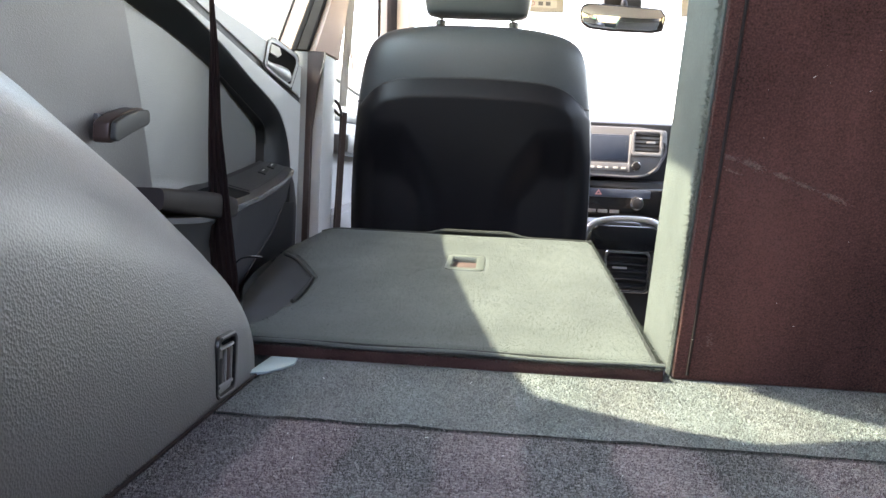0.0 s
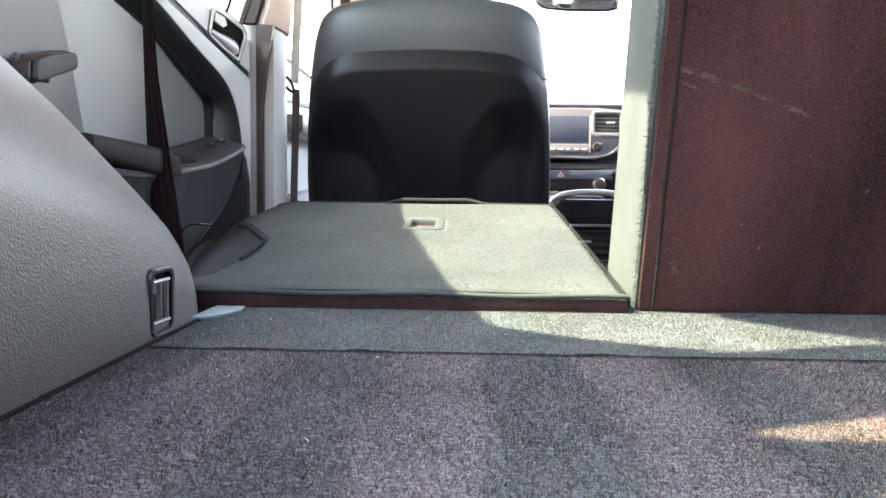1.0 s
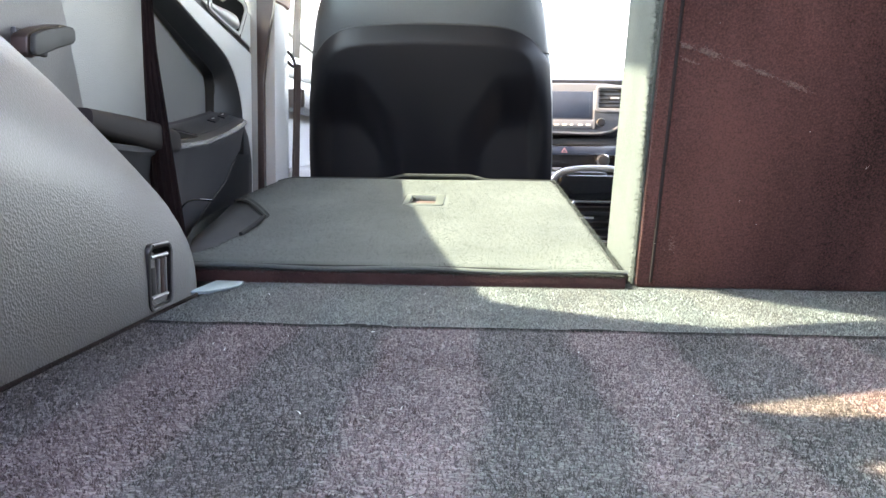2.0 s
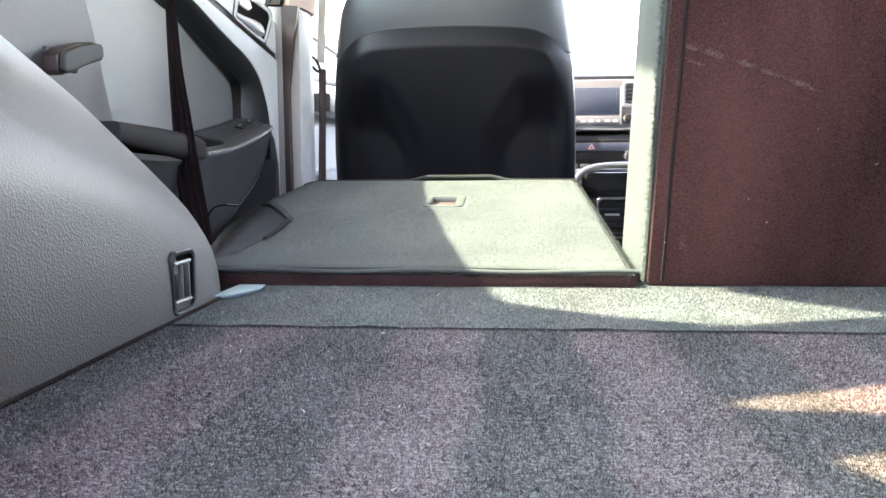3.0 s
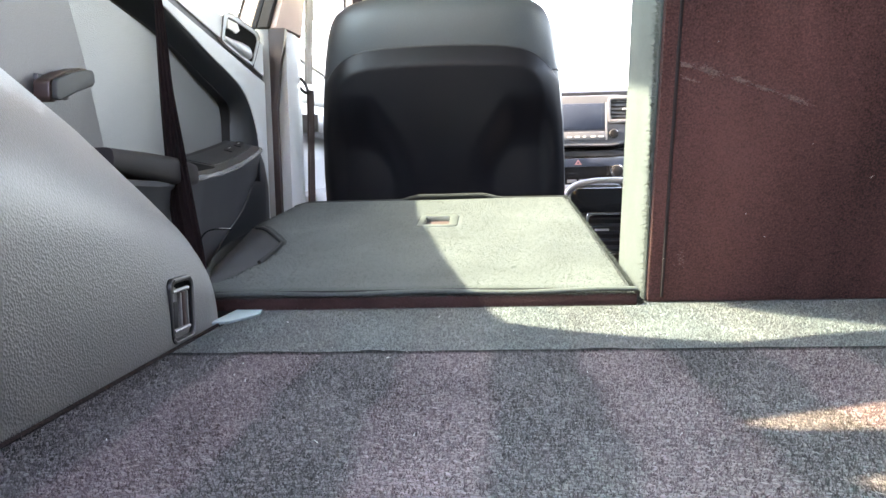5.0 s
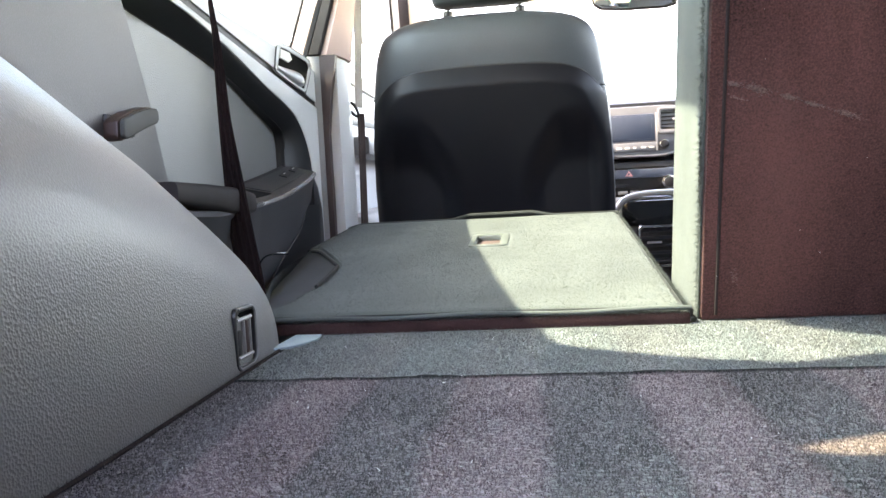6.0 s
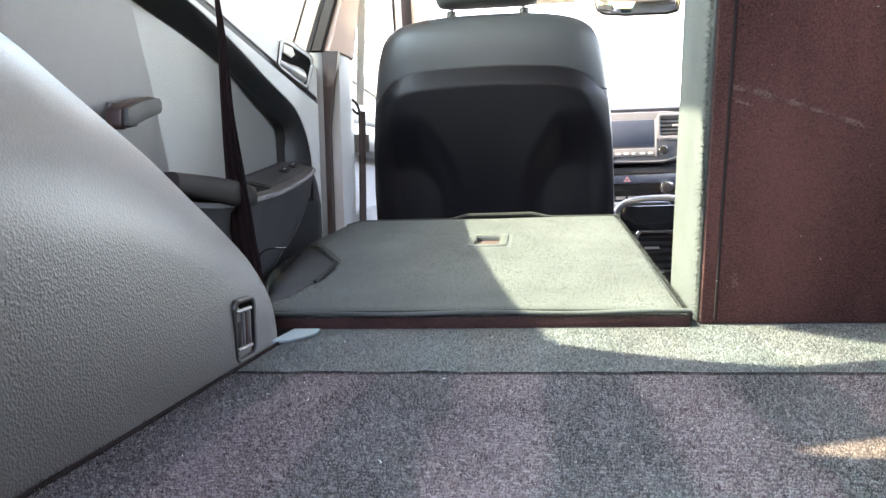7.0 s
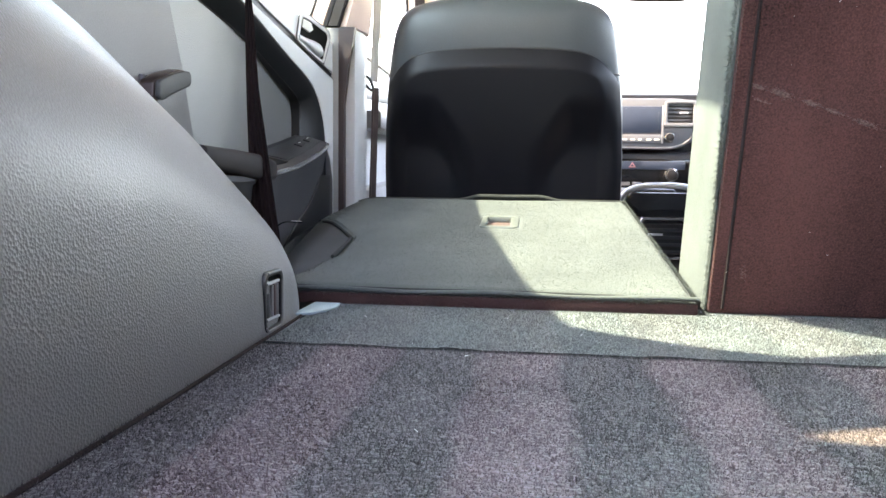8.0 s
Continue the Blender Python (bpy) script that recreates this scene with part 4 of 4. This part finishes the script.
part("accent", prism([(1.06, 0.318), (1.06, 0.345), (1.95, 0.385), (2.0, 0.36)], 0, -0.3545, -0.351, 0.001), TRIM_DARK, front_door)
part("sill", prism([(1.06, 0.425), (1.06, 0.458), (2.08, 0.447), (2.08, 0.42)], 0, -0.479, -0.345, 0.006), TRIM_LIGHT, front_door)
front_pillar = thing("front_pillar", (-0.36, 2.0, 0.5), "beige front pillar trim beside the windscreen", "car trim")


def bar(x0, x1, y, w, m, lab):
    bm = box((x0, y, 0.43), (x1, y + w, 0.93), 0.003)
    for v in bm.verts:
        v.co.y -= 0.20 * (v.co.z - 0.43)
    part("strip", bm, m, front_pillar, lab)


bar(-0.396, -0.387, 2.10, 0.02, BLACK, "black window seal")
bar(-0.387, -0.362, 2.108, 0.02, TRIM_LIGHT, "pale grey frame edge")
bar(-0.362, -0.328, 2.10, 0.03, FRAME_GREY, "dark grey frame")
part("cover", loft([[(-0.328, y, z), (-0.288, y - 0.006, z), (-0.268, y + 0.012, z), (-0.278, y + 0.08, z), (-0.328, y + 0.08, z)] for y, z in ((2.11, 0.43), (2.07, 0.62), (2.01, 0.93))]), BEIGE, front_pillar)

def ribbon(points, turns, widths, thick=0.0012, steps=10):
    """A strap along points, whose width lies across at the given headings (degrees in plan), and its two edge cords."""
    cords = [[], []]
    line = smooth_line(points, steps)
    n = len(line) - 1
    rings = []
    for k, p in enumerate(line):
        t = k / n * (len(points) - 1)
        a = radians(float(np.interp(t, range(len(points)), turns)))
        w = float(np.interp(t, range(len(points)), widths)) / 2
        d, o = Vector((math.cos(a), math.sin(a), 0)), Vector((-math.sin(a), math.cos(a), 0))
        fold = 0.0022 * min(1.0, w / 0.011) ** 1.5
        ring = [p + d * w * s + o * (thick / 2 + fold * math.sin(3.2 * s * math.pi)) for s in np.linspace(-1, 1, 13)]
        ring += [p + d * w * s + o * (-thick / 2 + fold * math.sin(3.2 * s * math.pi)) for s in np.linspace(1, -1, 13)]
        rings.append(ring)
        cords[0].append(ring[0])
        cords[1].append(ring[12])
    return loft(rings), [tube(c, thick * 0.7, 0, 6, up=(0, 1, 0)) for c in cords]


belt = thing("seat_belt", (-0.28, 0.26, 0.2), "brown woven seat belt hanging twisted beside the rear door", "seat belt", "seat belts")
strap, cords = ribbon([(-0.272, 0.2, 0.46), (-0.267, 0.2, 0.40), (-0.264, 0.2, 0.361), (-0.2610, 0.2, 0.329), (-0.2595, 0.2, 0.296), (-0.2570, 0.2, 0.231), (-0.2515, 0.2, 0.165), (-0.2455, 0.2, 0.098), (-0.240, 0.203, 0.045), (-0.236, 0.215, -0.045), (-0.233, 0.228, -0.123)], (14, 14, 16, 20, 23, 23, 23, 25, 28, 30, 32), (0.003, 0.0035, 0.0045, 0.0066, 0.0095, 0.013, 0.020, 0.026, 0.028, 0.029, 0.029))
strap_part = part("webbing", strap, WEB, belt)
for cord in cords:
    part("selvedge", cord, WEB, strap_part)
cord = thing("cord", (-0.27, 0.36, 0.05), "thin dark loop of cord beside the folded seat", "cord")
part("loop", tube([(-0.283, 0.33, 0.035), (-0.279, 0.345, 0.056), (-0.274, 0.370, 0.062), (-0.262, 0.405, 0.060)], 0.0011, 6, 8), VOID, cord)
# The loop's highlight, added as a short pale strand.
part("tip", tube([(-0.270, 0.383, 0.0630), (-0.262, 0.405, 0.0608)], 0.0007, 0, 8), WEB_PALE, cord, "painted highlight on the cord")
front_belt = thing("seat_belt", (-0.28, 0.98, 0.3), "front seat belt running down the centre pillar through a black guide", "seat belt", "seat belts")
# Same belt as below: the sunlight on this stretch is painted as pale webbing.
strap, cords = ribbon([(-0.269, 1.0, 0.60), (-0.273, 1.0, 0.55), (-0.278, 0.995, 0.42), (-0.278, 0.98, 0.335)], (60, 60, 60, 60), (0.022, 0.022, 0.020, 0.019))
strap_part = part("upper_webbing", strap, WEB_PALE, front_belt, "upper webbing, its sunlight put into a pale colour")
for cord in cords:
    part("selvedge", cord, WEB_PALE, strap_part)
strap, cords = ribbon([(-0.274, 0.978, 0.322), (-0.276, 0.975, 0.20), (-0.279, 0.972, 0.05), (-0.283, 0.97, -0.15)], (60, 60, 58, 55), (0.018, 0.017, 0.018, 0.018))
strap_part = part("lower_webbing", strap, SEAL_BROWN, front_belt)
for cord in cords:
    part("selvedge", cord, SEAL_BROWN, strap_part)
part("guide", tube([(-0.300, 0.965, 0.343), (-0.292, 0.962, 0.345), (-0.282, 0.962, 0.335), (-0.276, 0.962, 0.318), (-0.282, 0.963, 0.316), (-0.296, 0.965, 0.330), (-0.300, 0.965, 0.343)], 0.0032, 5, 8), BLACK, front_belt)
part("anchor", disc((-0.290, 0.99, 0.575), 0.013, 0.014, 0), FRAME_GREY, front_belt)

# ---- up front, under the roof ----
mirror = thing("rear_view_mirror", (0.43, 1.93, 0.74), "dark rear view mirror hanging from the windscreen", "mirror")
body = [(0.292, 0.765), (0.300, 0.734), (0.325, 0.718), (0.40, 0.712), (0.53, 0.712), (0.566, 0.720), (0.572, 0.765), (0.555, 0.790), (0.32, 0.800), (0.297, 0.790)]
part("housing", turned(prism(body, 1, 1.935, 1.965, 0.008, 3), (0.43, 1.94, 0.755), 5.8, 2, -5.5), BLACK, mirror)
part("mirror_glass", turned(prism([(0.43 + (x - 0.43) * 0.95, 0.755 + (z - 0.755) * 0.86) for x, z in body], 1, 1.929, 1.933, 0.001), (0.43, 1.94, 0.755), 5.8, 2, -5.5), MIRROR, mirror, "reflecting mirror glass")
part("stalk", tube([(0.44, 1.955, 0.76), (0.44, 1.97, 0.80), (0.44, 1.985, 0.82)], 0.012, 4, 10, up=(0, 1, 0)), BLACK, mirror)
part("sensor_cover", box((0.37, 1.975, 0.765), (0.50, 2.03, 0.83), 0.012, 3), TRIM_DARK, mirror)
for x0, x1 in ((-0.16, 0.238), (0.612, 0.95)):
    visor = thing("sun_visor", ((x0 + x1) / 2, 1.92, 0.8), "beige sun visor below the roof edge", "sun visor", "sun visors")
    part("flap", turned(box((x0, 1.905, 0.756), (x1, 1.918, 0.90), 0.006, 3), (0, 1.91, 0.80), -12), BEIGE, visor)
    if x0 < 0:
        part("warning_label", turned(box((0.120, 1.9035, 0.770), (0.215, 1.9048, 0.795), 0), (0, 1.91, 0.80), -12), LABEL, visor)
        part("warning_sign", turned(tube([(0.135 + 0.0078 * math.cos(a), 1.9032, 0.783 + 0.0078 * math.sin(a)) for a in np.linspace(0, 2 * math.pi, 25)], 0.0011, 0, 6, up=(0, 1, 0)), (0, 1.91, 0.80), -12), RED, visor, "red ring of the warning sign")
        for k in range(2):
            part("label_line", turned(box((0.155 + 0.024 * k, 1.9028, 0.776), (0.170 + 0.024 * k, 1.9034, 0.789), 0), (0, 1.91, 0.80), -12), TRIM_GREY, visor)

# ---- carpet pile ----
rng = np.random.default_rng(7)
FIBRES = {}


def fibre(m):
    """The same colours on thin strands that let some light through."""
    m = m.copy()
    m.name = m.name + " fibre"
    nt = m.node_tree
    b, out = nt.nodes["Principled BSDF"], nt.nodes["Material Output"]
    for link in list(b.inputs["Normal"].links):
        nt.links.remove(link)
    thin = nt.nodes.new("ShaderNodeBsdfTranslucent")
    nt.links.new(b.inputs["Base Color"].links[0].from_socket, thin.inputs["Color"])
    mix = nt.nodes.new("ShaderNodeMixShader")
    mix.inputs[0].default_value = 0.55
    nt.links.new(b.outputs[0], mix.inputs[1])
    nt.links.new(thin.outputs[0], mix.inputs[2])
    nt.links.new(mix.outputs[0], out.inputs["Surface"])
    return m


def pile(name, root, way, length, width, material, label, flat=None):
    """Fine fibres: one thin triangle each, from its root along its way."""
    n = len(root)
    side = np.cross(way, rng.normal(size=(n, 3)) if flat is None else np.array(flat))
    side /= np.linalg.norm(side, axis=1, keepdims=True) + 1e-9
    co = np.empty((n, 3, 3))
    co[:, 0], co[:, 1] = root - side * width / 2, root + side * width / 2
    co[:, 2] = root + way * length[:, None]
    me = bpy.data.meshes.new(name)
    me.from_pydata(co.reshape(-1, 3).tolist(), [], np.arange(3 * n).reshape(-1, 3).tolist())
    if material.name not in FIBRES:
        FIBRES[material.name] = fibre(material)
    me.materials.append(FIBRES[material.name] if flat is None else material)
    return tagged(new(name, me), label, "carpet pile", "", "stuff")


def ways(n, up, spread):
    w = np.array(up, float) + rng.normal(size=(n, 3)) * spread
    return w / np.linalg.norm(w, axis=1, keepdims=True)


n = 380000
y = -0.62 + 0.715 * rng.random(n) ** 0.9
x = -0.125 + (0.34 + 0.45 * (y + 0.62)) * rng.random(n)
keep = abs(y + 0.1302) > 0.0016 + 0.0010 * np.sin(x * 90)
x, y = x[keep], y[keep]
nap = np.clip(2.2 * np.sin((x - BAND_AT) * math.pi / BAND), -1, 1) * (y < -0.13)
for name, which, material, label in (("floor_pile", y < -0.13, CARPET, "short purplish grey carpet pile brushed in bands"), ("front_pile", y >= -0.13, CARPET_FRONT, "short blue-grey carpet pile")):
    n = int(which.sum())
    lie = ways(n, (0, 0, 1), 0.5)
    lie[:, 1] -= 0.35 * nap[which]
    lie /= np.linalg.norm(lie, axis=1, keepdims=True)
    pile(name, np.c_[x[which], y[which], np.full(n, -0.0003)], lie, np.where(rng.random(n) < 0.04, 0.0035, 0.0011 + 0.0016 * rng.random(n) ** 2), 0.0007, material, label)
n = 150000
y = 0.066 + 0.628 * rng.random(n)
left = np.array([face_left(b) for b in y]) + 0.004
x = left + (0.234 - left) * rng.random(n)
keep = ~((abs(x - 0.028) < 0.033) & (abs(y - 0.459) < 0.056))
x, y = x[keep], y[keep]
n = len(x)
z = np.array([fold_z(b, a) for a, b in zip(x, y)])
pile("seat_pile", np.c_[x, y, z - 0.0003], ways(n, (0, -0.3, 1), 0.6), 0.0008 + 0.0012 * rng.random(n) ** 2, 0.0004, CARPET_GREY, "short grey carpet pile on the folded seat")
n = 6000
z = 0.004 + 0.4 * rng.random(n)
pile("edge_pile", np.c_[0.2465 - 0.001 * rng.random(n), 0.074 - LEANS * z + 0.012 * rng.random(n), z], ways(n, (-0.8, -0.9, 0), 0.5), 0.002 + 0.008 * rng.random(n) ** 3, 0.0004, STRIP, "frayed carpet fibres along the seat edge")
n = 8000
x = -0.19 + 0.425 * rng.random(n)
pile("hem_pile", np.c_[x, np.full(n, 0.0585), 0.010 + 0.004 * rng.random(n)], ways(n, (0, -1, 0.3), 0.6), 0.0015 + 0.003 * rng.random(n) ** 2, 0.0005, CARPET_GREY, "frayed carpet fibres along the folded seat's edge")
# worn streak across the brown seat back: clumps of pale, flattened pile
for at, high, long, wide, n in ((0.2665, 0.2105, 0.007, 0.0012, 110), (0.2865, 0.2050, 0.009, 0.0020, 260), (0.3120, 0.1970, 0.008, 0.0016, 130), (0.3330, 0.1895, 0.009, 0.0012, 110), (0.3600, 0.1800, 0.011, 0.0017, 170), (0.2750, 0.0420, 0.004, 0.0060, 40), (0.2700, 0.1990, 0.008, 0.0010, 40)):
    along, over = rng.normal(size=n) * long * 0.5, rng.normal(size=n) * wide * 0.7
    z = high - 0.32 * along + over
    pile("scuff_mark", np.c_[at + along + 0.01 * z, 0.0716 - LEANS * z, z], ways(n, (0.8, -0.25, -0.3), 0.3), 0.0012 + 0.0018 * rng.random(n), 0.0007, SCUFF, "pale scuffed pile on the brown carpet", (0.0, -1.0, -LEANS))
n = 70
u, w = rng.random(n), rng.random(n)
floor_lint = np.c_[-0.12 + 0.50 * u, -0.58 + 0.62 * w, np.full(n, 0.002)]
z = 0.02 + 0.33 * rng.random(n)
panel_lint = np.c_[0.255 + 0.32 * u, 0.0705 - LEANS * z, z][:28]
both = np.r_[floor_lint, panel_lint]
pile("lint", both, ways(len(both), (0.4, -0.1, 0.25), 0.6), 0.0008 + 0.003 * rng.random(len(both)) ** 3, 0.0006, WHITE, "stray pale lint specks on the carpet")
n = 3500
y = 0.066 + 0.63 * rng.random(n)
pile("rim_pile", np.c_[np.full(n, 0.2355), y, np.array([fold_z(b, 0.236) for b in y]) - 0.004 * rng.random(n)], ways(n, (0.8, -0.2, 0.5), 0.5), 0.0012 + 0.0022 * rng.random(n) ** 2, 0.0004, CARPET_GREY, "frayed carpet fibres along the folded seat's rim")
